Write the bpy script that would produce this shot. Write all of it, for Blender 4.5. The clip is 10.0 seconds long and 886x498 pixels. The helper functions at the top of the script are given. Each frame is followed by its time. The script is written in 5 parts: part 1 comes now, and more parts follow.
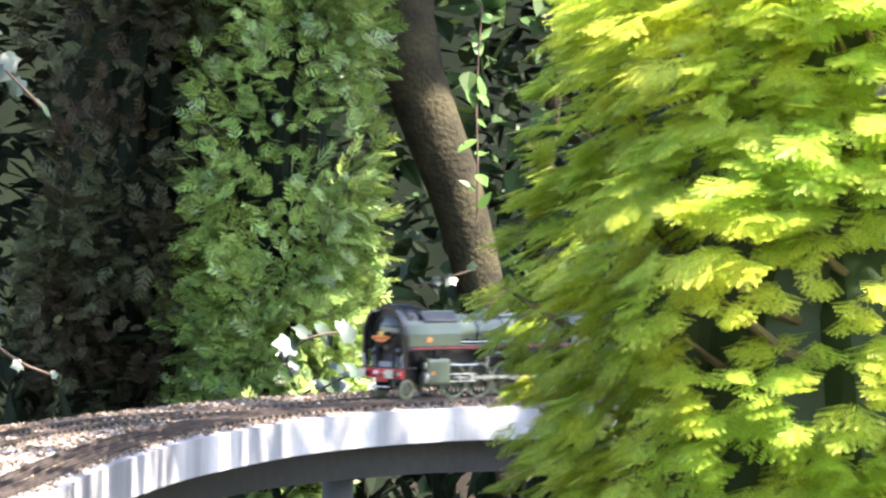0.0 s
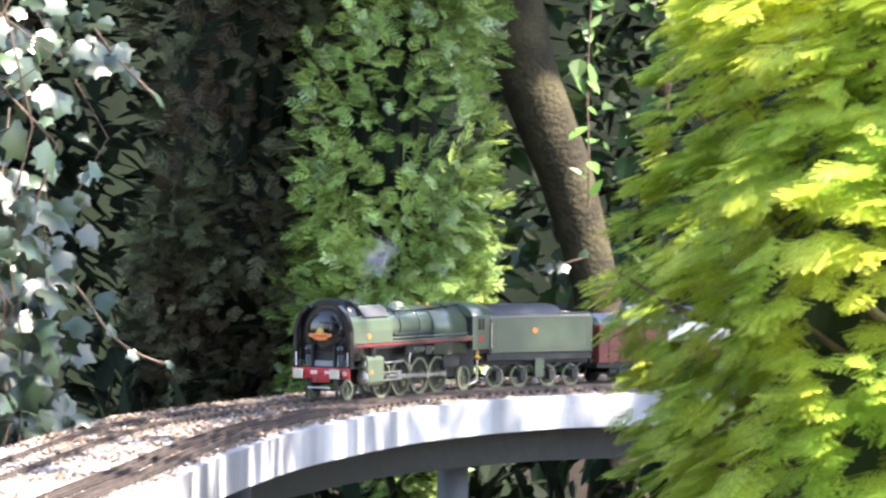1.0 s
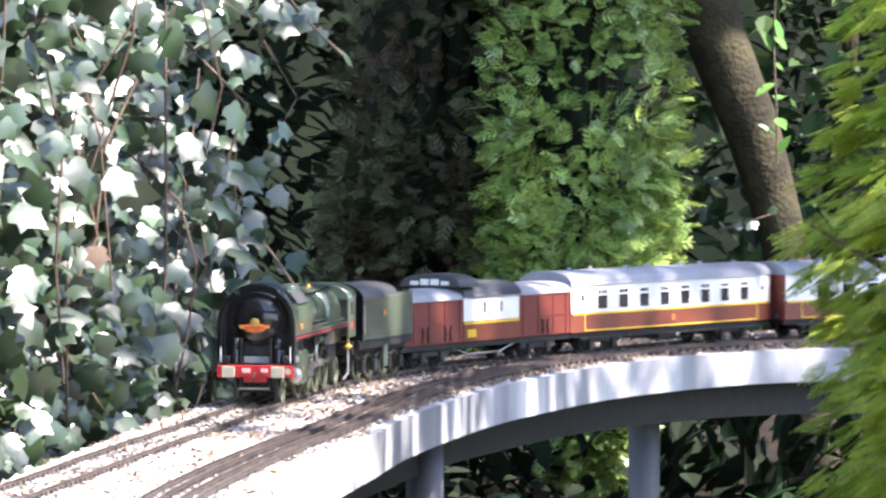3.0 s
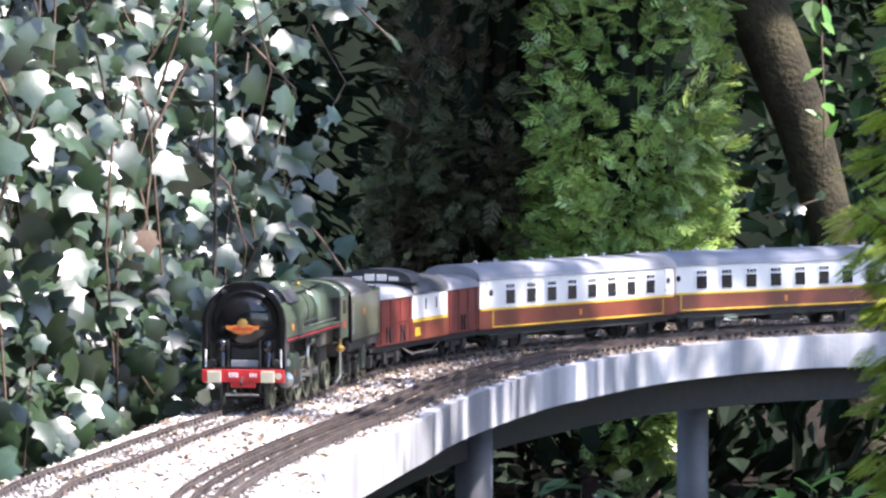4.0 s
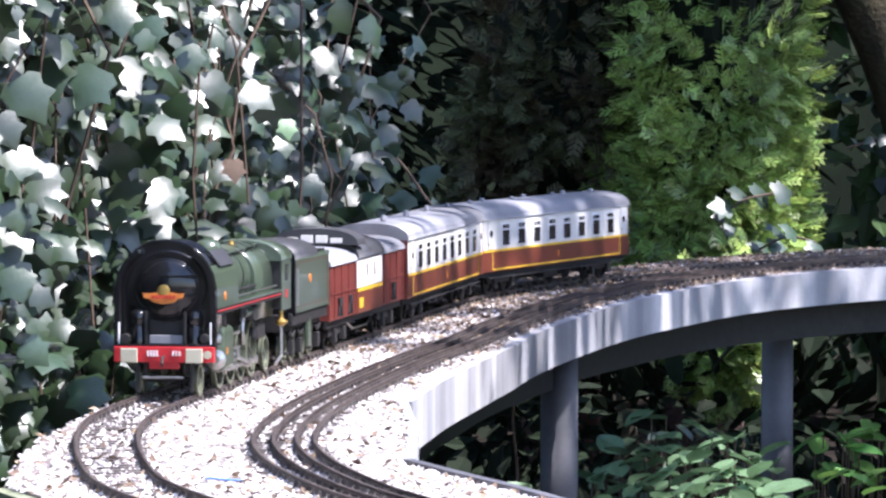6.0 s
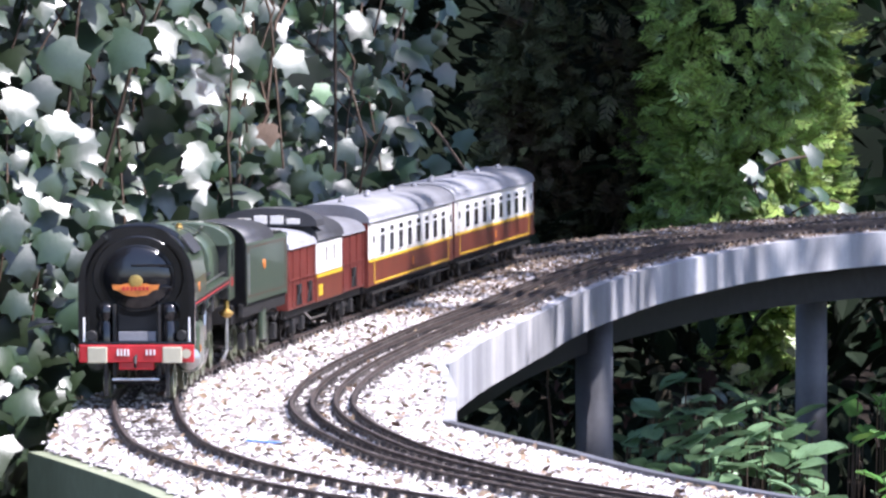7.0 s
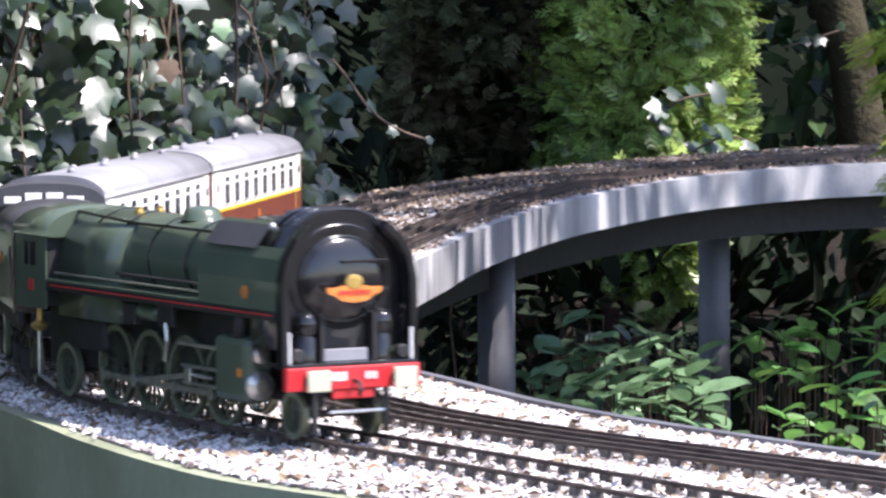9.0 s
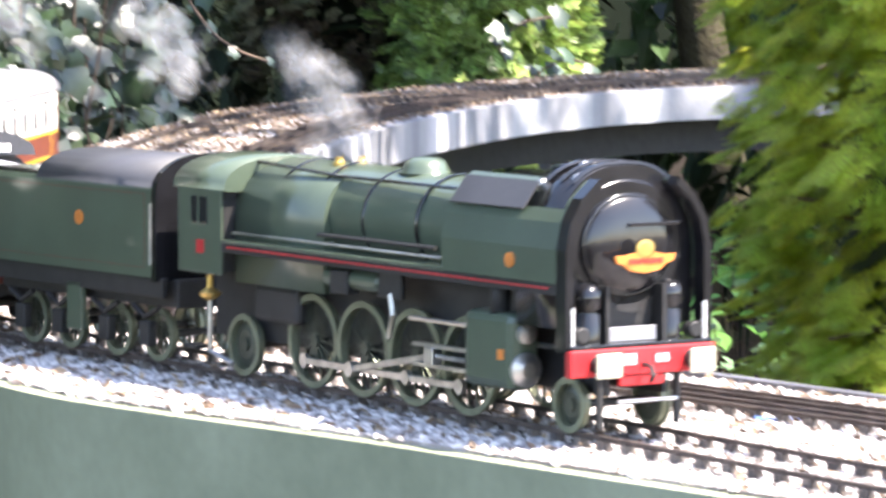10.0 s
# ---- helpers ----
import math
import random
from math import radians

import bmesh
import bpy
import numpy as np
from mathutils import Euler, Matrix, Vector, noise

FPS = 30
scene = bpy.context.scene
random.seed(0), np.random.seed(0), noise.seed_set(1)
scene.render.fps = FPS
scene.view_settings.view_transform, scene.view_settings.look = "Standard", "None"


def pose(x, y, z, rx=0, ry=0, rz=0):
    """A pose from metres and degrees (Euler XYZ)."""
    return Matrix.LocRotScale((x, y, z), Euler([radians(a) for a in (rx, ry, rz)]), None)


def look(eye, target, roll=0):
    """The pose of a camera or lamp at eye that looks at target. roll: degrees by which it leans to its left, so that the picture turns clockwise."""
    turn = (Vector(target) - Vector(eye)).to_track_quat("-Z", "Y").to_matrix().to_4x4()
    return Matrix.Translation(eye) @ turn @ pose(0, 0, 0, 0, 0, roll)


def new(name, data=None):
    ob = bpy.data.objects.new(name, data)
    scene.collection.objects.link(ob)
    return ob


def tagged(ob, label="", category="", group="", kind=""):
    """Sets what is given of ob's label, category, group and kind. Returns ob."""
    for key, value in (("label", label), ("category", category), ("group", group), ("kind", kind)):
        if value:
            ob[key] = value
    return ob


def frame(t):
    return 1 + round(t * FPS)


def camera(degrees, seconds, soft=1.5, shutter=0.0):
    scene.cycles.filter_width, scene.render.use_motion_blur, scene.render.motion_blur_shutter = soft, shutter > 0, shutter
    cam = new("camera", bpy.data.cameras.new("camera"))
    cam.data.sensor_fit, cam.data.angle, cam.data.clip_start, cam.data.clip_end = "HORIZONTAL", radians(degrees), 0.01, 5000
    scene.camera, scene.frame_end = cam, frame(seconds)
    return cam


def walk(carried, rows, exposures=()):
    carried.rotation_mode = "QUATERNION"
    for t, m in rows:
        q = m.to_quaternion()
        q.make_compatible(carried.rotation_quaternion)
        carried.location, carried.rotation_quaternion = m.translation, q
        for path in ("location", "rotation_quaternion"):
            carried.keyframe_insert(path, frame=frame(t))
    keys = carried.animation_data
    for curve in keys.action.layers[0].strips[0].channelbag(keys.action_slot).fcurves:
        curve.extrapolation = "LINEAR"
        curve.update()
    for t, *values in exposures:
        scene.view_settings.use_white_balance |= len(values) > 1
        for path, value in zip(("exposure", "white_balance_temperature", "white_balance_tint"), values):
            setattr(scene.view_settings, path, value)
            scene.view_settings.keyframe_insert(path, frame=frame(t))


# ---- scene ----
RAIL = 0.42          # top of the rails above the ground
EYE = RAIL + 0.255   # the camera's height

cam = camera(11.78, 10.0, soft=2.4, shutter=0.5)
# seconds, sideways, up, yaw, pitch, roll
VIEW = [
    (0, 0.0358, 0.0231, -6.065, -0.526, 1.135),
    (0.5, 0.0290, 0.0227, -5.616, -0.466, 1.008),
    (1, 0.0264, 0.0208, -4.649, -0.692, 0.681),
    (1.5, 0.0229, 0.0168, -4.217, -0.718, 0.642),
    (2, 0.0226, 0.0168, -3.674, -0.650, 0.665),
    (2.5, 0.0232, 0.0091, -2.925, -0.965, -0.034),
    (3, 0.0192, 0.0127, -2.199, -1.191, 0.050),
    (4.5, 0.0112, 0.0069, -1.360, -1.550, -0.024),
    (5, 0.0090, 0.0067, -0.964, -1.889, 0.101),
    (6.5, 0.0034, 0.0029, -0.371, -2.406, -0.116),
    (7, -0.0003, 0.0012, -0.170, -2.688, -0.229),
    (7.5, -0.0001, -0.0000, 0.000, -3.020, -0.021),
    (8, 0.0009, -0.0015, -0.130, -3.219, -0.336),
    (8.5, 0.0074, -0.0012, -0.922, -3.480, -0.201),
    (9, 0.0085, -0.0053, -1.372, -3.465, -0.312),
    (9.5, 0.0092, -0.0055, -2.210, -3.647, 0.069),
    (10, 0.0199, -0.0095, -3.389, -4.469, 0.018),
]
walk(cam, [(t, pose(x, 0, EYE + z, 90 + pitch, 0, yaw) @ pose(0, 0, 0, 0, 0, roll)) for t, x, z, yaw, pitch, roll in VIEW],
     [(0.0, 2.6, 7000, 13), (1.0, 2.65, 6850, 14), (2.5, 2.45, 6550, 16), (4.5, 1.65, 6050, 19), (6.5, 1.3, 5900, 20), (8.0, 1.05, 5950, 21), (9.0, 1.25, 6200, 19), (9.5, 1.7, 6450, 17), (10.0, 2.3, 6750, 15)])

# ---- light ----
SUN_AZ, SUN_EL = radians(112), radians(58)   # from the view's axis to the right, above the horizon
world = bpy.data.worlds.new("sky")
scene.world = world
world.use_nodes = True
wn = world.node_tree
sky = wn.nodes.new("ShaderNodeTexSky")
sky.sky_type, sky.sun_disc = "NISHITA", False
sky.sun_elevation, sky.sun_rotation = SUN_EL, SUN_AZ
wn.links.new(sky.outputs[0], wn.nodes["Background"].inputs[0])
wn.nodes["Background"].inputs[1].default_value = 0.15
sun = new("sun", bpy.data.lights.new("sun", "SUN"))
sun.data.energy, sun.data.angle, sun.data.color = 5.0, radians(0.55), (1.0, 0.95, 0.87)
to_sun = Vector((math.sin(SUN_AZ) * math.cos(SUN_EL), math.cos(SUN_AZ) * math.cos(SUN_EL), math.sin(SUN_EL)))
sun.matrix_world = look(to_sun * 20, (0, 0, 0))


# ---- materials ----
def material(name, color, rough=0.6, metal=0.0, spread=0.25, scale=40.0, grain=400.0, bump=0.2, depth=0.001,
             spec=0.5, second=None, amount=0.5, island=0.0, each=0.0, translucent=0.0, coat=0.0):
    """A surface with stains at one scale and grain at another; a second colour in patches."""
    m = bpy.data.materials.new(name)
    m.use_nodes = True
    n, l = m.node_tree.nodes, m.node_tree.links
    b = n["Principled BSDF"]
    b.inputs["Roughness"].default_value, b.inputs["Metallic"].default_value = rough, metal
    b.inputs["Specular IOR Level"].default_value = spec
    b.inputs["Coat Weight"].default_value = coat
    geo = n.new("ShaderNodeTexCoord")
    stain, fine = n.new("ShaderNodeTexNoise"), n.new("ShaderNodeTexNoise")
    for node, s in ((stain, scale), (fine, grain)):
        node.inputs["Scale"].default_value = s
        node.inputs["Detail"].default_value = 5
        l.new(geo.outputs["Object"], node.inputs["Vector"])
    mix = n.new("ShaderNodeMix")
    mix.data_type = "RGBA"
    other = second or [c * (1 - spread) for c in color]
    mix.inputs[6].default_value, mix.inputs[7].default_value = (*color, 1), (*other, 1)
    ramp = n.new("ShaderNodeMapRange")
    ramp.inputs[1].default_value, ramp.inputs[2].default_value = amount + 0.12, amount - 0.12
    l.new(stain.outputs[0], ramp.inputs[0])
    l.new(ramp.outputs[0], mix.inputs[0])
    hue = n.new("ShaderNodeHueSaturation")
    l.new(mix.outputs[2], hue.inputs["Color"])
    val = n.new("ShaderNodeMapRange")
    val.inputs[3].default_value, val.inputs[4].default_value = 1 - spread * 0.6, 1 + spread * 0.6
    l.new(fine.outputs[0], val.inputs[0])
    out = val.outputs[0]
    if island or each:
        rnd = n.new("ShaderNodeNewGeometry").outputs["Random Per Island"] if island else n.new("ShaderNodeObjectInfo").outputs["Random"]
        k = n.new("ShaderNodeMapRange")
        k.inputs[3].default_value, k.inputs[4].default_value = 1 - (island or each), 1 + (island or each)
        l.new(rnd, k.inputs[0])
        mul = n.new("ShaderNodeMath")
        mul.operation = "MULTIPLY"
        l.new(out, mul.inputs[0]), l.new(k.outputs[0], mul.inputs[1])
        out = mul.outputs[0]
        h = n.new("ShaderNodeMapRange")
        h.inputs[3].default_value, h.inputs[4].default_value = 0.485, 0.515
        l.new(rnd, h.inputs[0]), l.new(h.outputs[0], hue.inputs["Hue"])
    l.new(out, hue.inputs["Value"])
    l.new(hue.outputs[0], b.inputs["Base Color"])
    if bump:
        bp = n.new("ShaderNodeBump")
        bp.inputs["Strength"].default_value, bp.inputs["Distance"].default_value = bump, depth
        l.new(fine.outputs[0], bp.inputs["Height"])
        l.new(bp.outputs[0], b.inputs["Normal"])
    if translucent:
        tr, add = n.new("ShaderNodeBsdfTranslucent"), n.new("ShaderNodeMixShader")
        l.new(hue.outputs[0], tr.inputs["Color"])
        add.inputs[0].default_value = translucent
        l.new(b.outputs[0], add.inputs[1]), l.new(tr.outputs[0], add.inputs[2])
        l.new(add.outputs[0], n["Material Output"].inputs["Surface"])
    return m


M = dict(
    # soil colour kept very dark to carry the shade under the plants
    soil=material("soil", (0.024, 0.019, 0.015), 0.95, spec=0.1, second=(0.015, 0.012, 0.01), scale=6, grain=90, bump=0.8, depth=0.01),
    concrete=material("concrete", (0.34, 0.34, 0.36), 0.85, second=(0.2, 0.2, 0.21), scale=9, grain=160, bump=0.35, amount=0.44),
    bed=material("ballast_bed", (0.34, 0.3, 0.285), 0.95, second=(0.16, 0.13, 0.115), scale=14, grain=240, bump=0.9, depth=0.003),
    stone=material("ballast", (0.58, 0.54, 0.525), 0.9, spread=0.2, scale=300, grain=900, island=0.55, bump=0.3, depth=0.0005),
    # grey-brown of real dirt, darkened further to paint in the tree shade
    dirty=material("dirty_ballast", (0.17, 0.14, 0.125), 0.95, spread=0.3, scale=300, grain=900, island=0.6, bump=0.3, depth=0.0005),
    litter=material("litter", (0.14, 0.09, 0.06), 0.9, second=(0.3, 0.22, 0.15), scale=120, grain=700, island=0.45),
    greenwall=material("green_board", (0.28, 0.3, 0.2), 0.65, second=(0.2, 0.22, 0.14), scale=8, grain=120, bump=0.2),
    pier=material("grey_pipe", (0.12, 0.12, 0.135), 0.6, spread=0.3, scale=10, grain=150),
    rail=material("rusty_rail", (0.06, 0.046, 0.042), 0.55, 0.4, second=(0.11, 0.085, 0.075), scale=60, grain=900),
    sleeper=material("dark_sleeper", (0.06, 0.05, 0.046), 0.85, second=(0.11, 0.094, 0.086), scale=50, grain=500, each=0.35),
    black=material("black_enamel", (0.012, 0.012, 0.014), 0.17, spread=0.35, scale=60, grain=500, bump=0.04, coat=0.3),
    dull=material("dull_black", (0.018, 0.017, 0.017), 0.6, spread=0.4, scale=80, grain=600, bump=0.15),
    green=material("green_enamel", (0.07, 0.094, 0.064), 0.28, spread=0.14, scale=30, grain=500, bump=0.03, coat=0.35),
    steel=material("bright_steel", (0.55, 0.54, 0.52), 0.3, 0.9, spread=0.3, scale=90, grain=600),
    tyre=material("wheel_rim", (0.2, 0.22, 0.15), 0.4, 0.5, spread=0.3, scale=90, grain=600),
    red=material("red_paint", (0.52, 0.025, 0.03), 0.4, spread=0.2, scale=60, grain=500, bump=0.05),
    gold=material("gold_orange", (0.72, 0.24, 0.05), 0.4, 0.2, spread=0.25, scale=150, grain=900),
    brass=material("brass", (0.6, 0.4, 0.12), 0.35, 0.8, spread=0.2, scale=120, grain=700),
    cream=material("cream_paint", (0.76, 0.73, 0.68), 0.4, spread=0.08, scale=30, grain=400, bump=0.03),
    buff=material("buff_paint", (0.5, 0.47, 0.35), 0.45, spread=0.12, scale=60, grain=400, bump=0.03),
    brown=material("chocolate_paint", (0.16, 0.04, 0.022), 0.4, spread=0.18, scale=30, grain=400, bump=0.04),
    maroon=material("red_brown_paint", (0.15, 0.03, 0.022), 0.45, spread=0.2, scale=40, grain=400, bump=0.05),
    yellow=material("yellow_line", (0.72, 0.45, 0.03), 0.45, spread=0.1, scale=60, grain=400, bump=0),
    roof=material("grey_roof", (0.26, 0.26, 0.285), 0.5, spread=0.2, scale=25, grain=400, bump=0.08),
    darkroof=material("dark_roof", (0.05, 0.05, 0.056), 0.5, spread=0.25, scale=25, grain=400, bump=0.08),
    pane=material("dark_pane", (0.015, 0.016, 0.018), 0.12, spread=0.2, scale=60, grain=300, bump=0),
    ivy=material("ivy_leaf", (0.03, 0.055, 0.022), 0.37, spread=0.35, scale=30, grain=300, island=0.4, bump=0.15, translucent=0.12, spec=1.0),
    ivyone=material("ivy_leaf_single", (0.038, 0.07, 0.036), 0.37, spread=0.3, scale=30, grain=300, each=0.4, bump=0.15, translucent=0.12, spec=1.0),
    stem=material("ivy_stem", (0.12, 0.08, 0.055), 0.85, spread=0.4, scale=40, grain=400, bump=0.4),
    # the lighter cypress colour, raised for the sunlit flank
    cypress=material("cypress_spray", (0.34, 0.44, 0.11), 0.4, second=(0.14, 0.22, 0.055), spread=0.3, scale=8, grain=200, island=0.5, bump=0, translucent=0.3, spec=0.8),
    yew=material("golden_needle", (0.66, 0.69, 0.1), 0.45, second=(0.42, 0.56, 0.08), scale=9, grain=120, island=0.25, bump=0, translucent=0.6),
    yewtwig=material("yew_twig", (0.2, 0.15, 0.07), 0.9, spread=0.3, scale=60, grain=300, bump=0.2),
    bark=material("bark", (0.06, 0.052, 0.03), 0.95, spec=0.15, second=(0.03, 0.026, 0.018), scale=14, grain=110, bump=0.9, depth=0.006),
    redbark=material("red_bark", (0.085, 0.04, 0.03), 0.95, second=(0.05, 0.025, 0.02), scale=14, grain=90, bump=0.9, depth=0.006),
    hosta=material("broad_leaf", (0.2, 0.32, 0.17), 0.3, spread=0.25, scale=20, grain=150, island=0.3, bump=0.2, translucent=0.25),
    lime=material("fresh_leaf", (0.16, 0.34, 0.08), 0.4, spread=0.25, scale=20, grain=150, each=0.3, bump=0.15, translucent=0.4),
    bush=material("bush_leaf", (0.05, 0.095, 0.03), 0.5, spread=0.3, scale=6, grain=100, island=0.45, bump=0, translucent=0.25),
    wheelgreen=material("green_wheel", (0.07, 0.078, 0.058), 0.35, 0.3, spread=0.25, scale=60, grain=500, bump=0.05),
    # dark copy of the cypress colour, with the shade put into it
    darkcypress=material("shade_coloured_spray", (0.07, 0.08, 0.035), 0.7, spec=0.25, second=(0.05, 0.034, 0.02), scale=8, grain=200, island=0.4, bump=0, translucent=0.15),
    blue=material("blue_plastic", (0.12, 0.25, 0.62), 0.5, spread=0.2, scale=80, grain=400, bump=0),
    # near-black leaf colour: the background's deep shade is put into it
    gloom=material("deep_shade_leaf", (0.012, 0.019, 0.009), 0.8, spec=0.15, spread=0.4, scale=5, grain=60, island=0.4, bump=0.2),
    steam=material("steam", (0.9, 0.9, 0.92), 1.0, spread=0.05, scale=20, grain=60, bump=0),
    white=material("white_paint", (0.8, 0.79, 0.78), 0.5, spread=0.06, scale=60, grain=400, bump=0),
)


# ---- mesh helpers ----
def streaked(m, light, dark, white):
    """Vertical runs down a face: pale and dark stains, with painted stripes of sun."""
    n, l = m.node_tree.nodes, m.node_tree.links
    co, mp, no, rp = (n.new("ShaderNode" + k) for k in ("TexCoord", "Mapping", "TexNoise", "ValToRGB"))
    mp.inputs["Scale"].default_value = (11, 11, 0.8)
    no.inputs["Scale"].default_value, no.inputs["Detail"].default_value = 1.0, 6
    l.new(co.outputs["Object"], mp.inputs[0]), l.new(mp.outputs[0], no.inputs["Vector"]), l.new(no.outputs[0], rp.inputs[0])
    e = rp.color_ramp.elements
    e[0].position, e[0].color = 0.32, (*dark, 1)
    e[1].position, e[1].color = 0.5, (*light, 1)
    w = e.new(0.7)
    w.color = (*white, 1)
    mul = n.new("ShaderNodeMix")
    mul.data_type, mul.blend_type = "RGBA", "MULTIPLY"
    mul.inputs[0].default_value = 1.0
    hue = n["Hue/Saturation/Value"]
    l.new(rp.outputs[0], mul.inputs[6]), l.new(hue.outputs[0], mul.inputs[7])
    l.new(mul.outputs[2], n["Principled BSDF"].inputs["Base Color"])


# the streaks hold stains and also dappled sun and shade, as colour
M["fascia"] = material("stain_and_dapple_paint", (0.8, 0.8, 0.82), 0.8, spread=0.2, scale=9, grain=160, bump=0.3)
streaked(M["fascia"], (0.42, 0.42, 0.435), (0.31, 0.31, 0.325), (0.8, 0.78, 0.77))


def see_through(m, amount):
    """Thin vapour: most of the light goes straight on."""
    n, l = m.node_tree.nodes, m.node_tree.links
    clear, mix = n.new("ShaderNodeBsdfTransparent"), n.new("ShaderNodeMixShader")
    mix.inputs[0].default_value = amount
    l.new(clear.outputs[0], mix.inputs[1]), l.new(n["Principled BSDF"].outputs[0], mix.inputs[2])
    l.new(mix.outputs[0], n["Material Output"].inputs["Surface"])


see_through(M["steam"], 0.034)


# ---- mesh builders ----
def shape(name, verts, faces, mat, parent=None, label="", smooth=False):
    me = bpy.data.meshes.new(name)
    me.from_pydata([tuple(v) for v in verts], [], [tuple(f) for f in faces])
    me.materials.append(mat)
    if smooth:
        me.polygons.foreach_set("use_smooth", [True] * len(me.polygons))
    ob = new(name, me)
    ob.parent = parent
    if label:
        ob["label"] = label
    return ob


def part(name, bm, mat, parent=None, label="", smooth=False):
    """Link a bmesh as one mesh object under a thing or a part."""
    bmesh.ops.recalc_face_normals(bm, faces=bm.faces)
    me = bpy.data.meshes.new(name)
    bm.to_mesh(me)
    bm.free()
    me.materials.append(mat)
    if smooth:
        for p in me.polygons:
            p.use_smooth = len(p.vertices) == 4 if smooth == "sides" else True
    ob = new(name, me)
    ob.parent = parent
    if label:
        ob["label"] = label
    return ob


def add_box(bm, x0, x1, y0, y1, z0, z1, bevel=0.0, turn=None):
    vs = [bm.verts.new(v) for v in ((x0, y0, z0), (x1, y0, z0), (x1, y1, z0), (x0, y1, z0), (x0, y0, z1), (x1, y0, z1), (x1, y1, z1), (x0, y1, z1))]
    fs = [bm.faces.new([vs[i] for i in f]) for f in ((3, 2, 1, 0), (4, 5, 6, 7), (0, 1, 5, 4), (1, 2, 6, 5), (2, 3, 7, 6), (3, 0, 4, 7))]
    if turn is not None:
        bmesh.ops.transform(bm, matrix=turn, verts=vs)
    if bevel:
        bmesh.ops.bevel(bm, geom=list({e for f in fs for e in f.edges}), offset=bevel, segments=2, affect="EDGES", profile=0.5)
    return bm


def box(*a, **k):
    return add_box(bmesh.new(), *a, **k)


def add_lathe(bm, profile, m=None, n=20, cap=True):
    """profile: (radius, height) pairs turned round z, then placed by m."""
    rings = []
    m = m or Matrix()
    for r, h in profile:
        rings.append([bm.verts.new(m @ Vector((r * math.cos(2 * math.pi * i / n), r * math.sin(2 * math.pi * i / n), h))) for i in range(n)])
    for a, b in zip(rings, rings[1:]):
        for i in range(n):
            bm.faces.new((a[i], a[(i + 1) % n], b[(i + 1) % n], b[i]))
    if cap:
        bm.faces.new(rings[0][::-1]), bm.faces.new(rings[-1])
    return bm


def lathe(profile, m=None, n=20, cap=True):
    return add_lathe(bmesh.new(), profile, m, n, cap)


def add_tube(bm, points, r, n=6):
    """A round bar along points; r is one radius or one for each point."""
    pts = [Vector(p) for p in points]
    rs = r if isinstance(r, (list, tuple)) else [r] * len(pts)
    rings = []
    for i, p in enumerate(pts):
        d = (pts[min(i + 1, len(pts) - 1)] - pts[max(i - 1, 0)]).normalized()
        a = d.orthogonal().normalized() if not rings else (side - d * side.dot(d)).normalized()
        side = a
        b = d.cross(a)
        rings.append([bm.verts.new(p + rs[i] * (a * math.cos(2 * math.pi * k / n) + b * math.sin(2 * math.pi * k / n))) for k in range(n)])
    for u, v in zip(rings, rings[1:]):
        for k in range(n):
            bm.faces.new((u[k], u[(k + 1) % n], v[(k + 1) % n], v[k]))
    bm.faces.new(rings[0][::-1]), bm.faces.new(rings[-1])
    return bm


def tube(points, r, n=6):
    return add_tube(bmesh.new(), points, r, n)


def add_prism(bm, outline, x0, x1):
    """A closed outline of (y, z) drawn out along x."""
    a = [bm.verts.new((x0, y, z)) for y, z in outline]
    b = [bm.verts.new((x1, y, z)) for y, z in outline]
    n = len(a)
    for i in range(n):
        bm.faces.new((a[i], a[(i + 1) % n], b[(i + 1) % n], b[i]))
    bm.faces.new(a[::-1]), bm.faces.new(b)
    return bm


def prism(outline, x0, x1):
    return add_prism(bmesh.new(), outline, x0, x1)


def scatter(verts, faces, mats):
    """One joined mesh's vertices and faces: the piece at every matrix of an (n, 4, 4) array."""
    v = np.asarray(verts, float)
    n, k = len(mats), len(v)
    out = (np.einsum("nij,kj->nki", mats[:, :3, :3], v) + mats[:, None, :3, 3]).reshape(-1, 3)
    return out, [tuple(i + j * k for i in f) for j in range(n) for f in faces]


def frames(pos, z_axis, x_hint, size):
    """Matrices with z along z_axis, x near x_hint, at pos, of the given sizes."""
    z = z_axis / np.linalg.norm(z_axis, axis=1, keepdims=True)
    x = x_hint - z * (x_hint * z).sum(1, keepdims=True)
    x /= np.linalg.norm(x, axis=1, keepdims=True) + 1e-9
    y = np.cross(z, x)
    m = np.zeros((len(pos), 4, 4))
    s = np.asarray(size).reshape(-1, 1)
    m[:, :3, 0], m[:, :3, 1], m[:, :3, 2], m[:, :3, 3], m[:, 3, 3] = x * s, y * s, z * s, pos, 1
    return m


def spline(points, step=0.01):
    """A smooth curve through points, evenly stepped."""
    p = np.asarray(points, float)
    p = np.vstack([2 * p[0] - p[1], p, 2 * p[-1] - p[-2]])
    out = []
    for i in range(1, len(p) - 2):
        t = np.linspace(0, 1, 24, endpoint=False)[:, None]
        out.append(0.5 * (2 * p[i] + (p[i + 1] - p[i - 1]) * t + (2 * p[i - 1] - 5 * p[i] + 4 * p[i + 1] - p[i + 2]) * t ** 2
                          + (3 * p[i] - p[i - 1] - 3 * p[i + 1] + p[i + 2]) * t ** 3))
    out = np.vstack(out + [p[-2:-1]])
    d = np.r_[0, np.cumsum(np.linalg.norm(np.diff(out, axis=0), axis=1))]
    s = np.arange(0, d[-1], step)
    return np.stack([np.interp(s, d, out[:, k]) for k in range(out.shape[1])], 1)


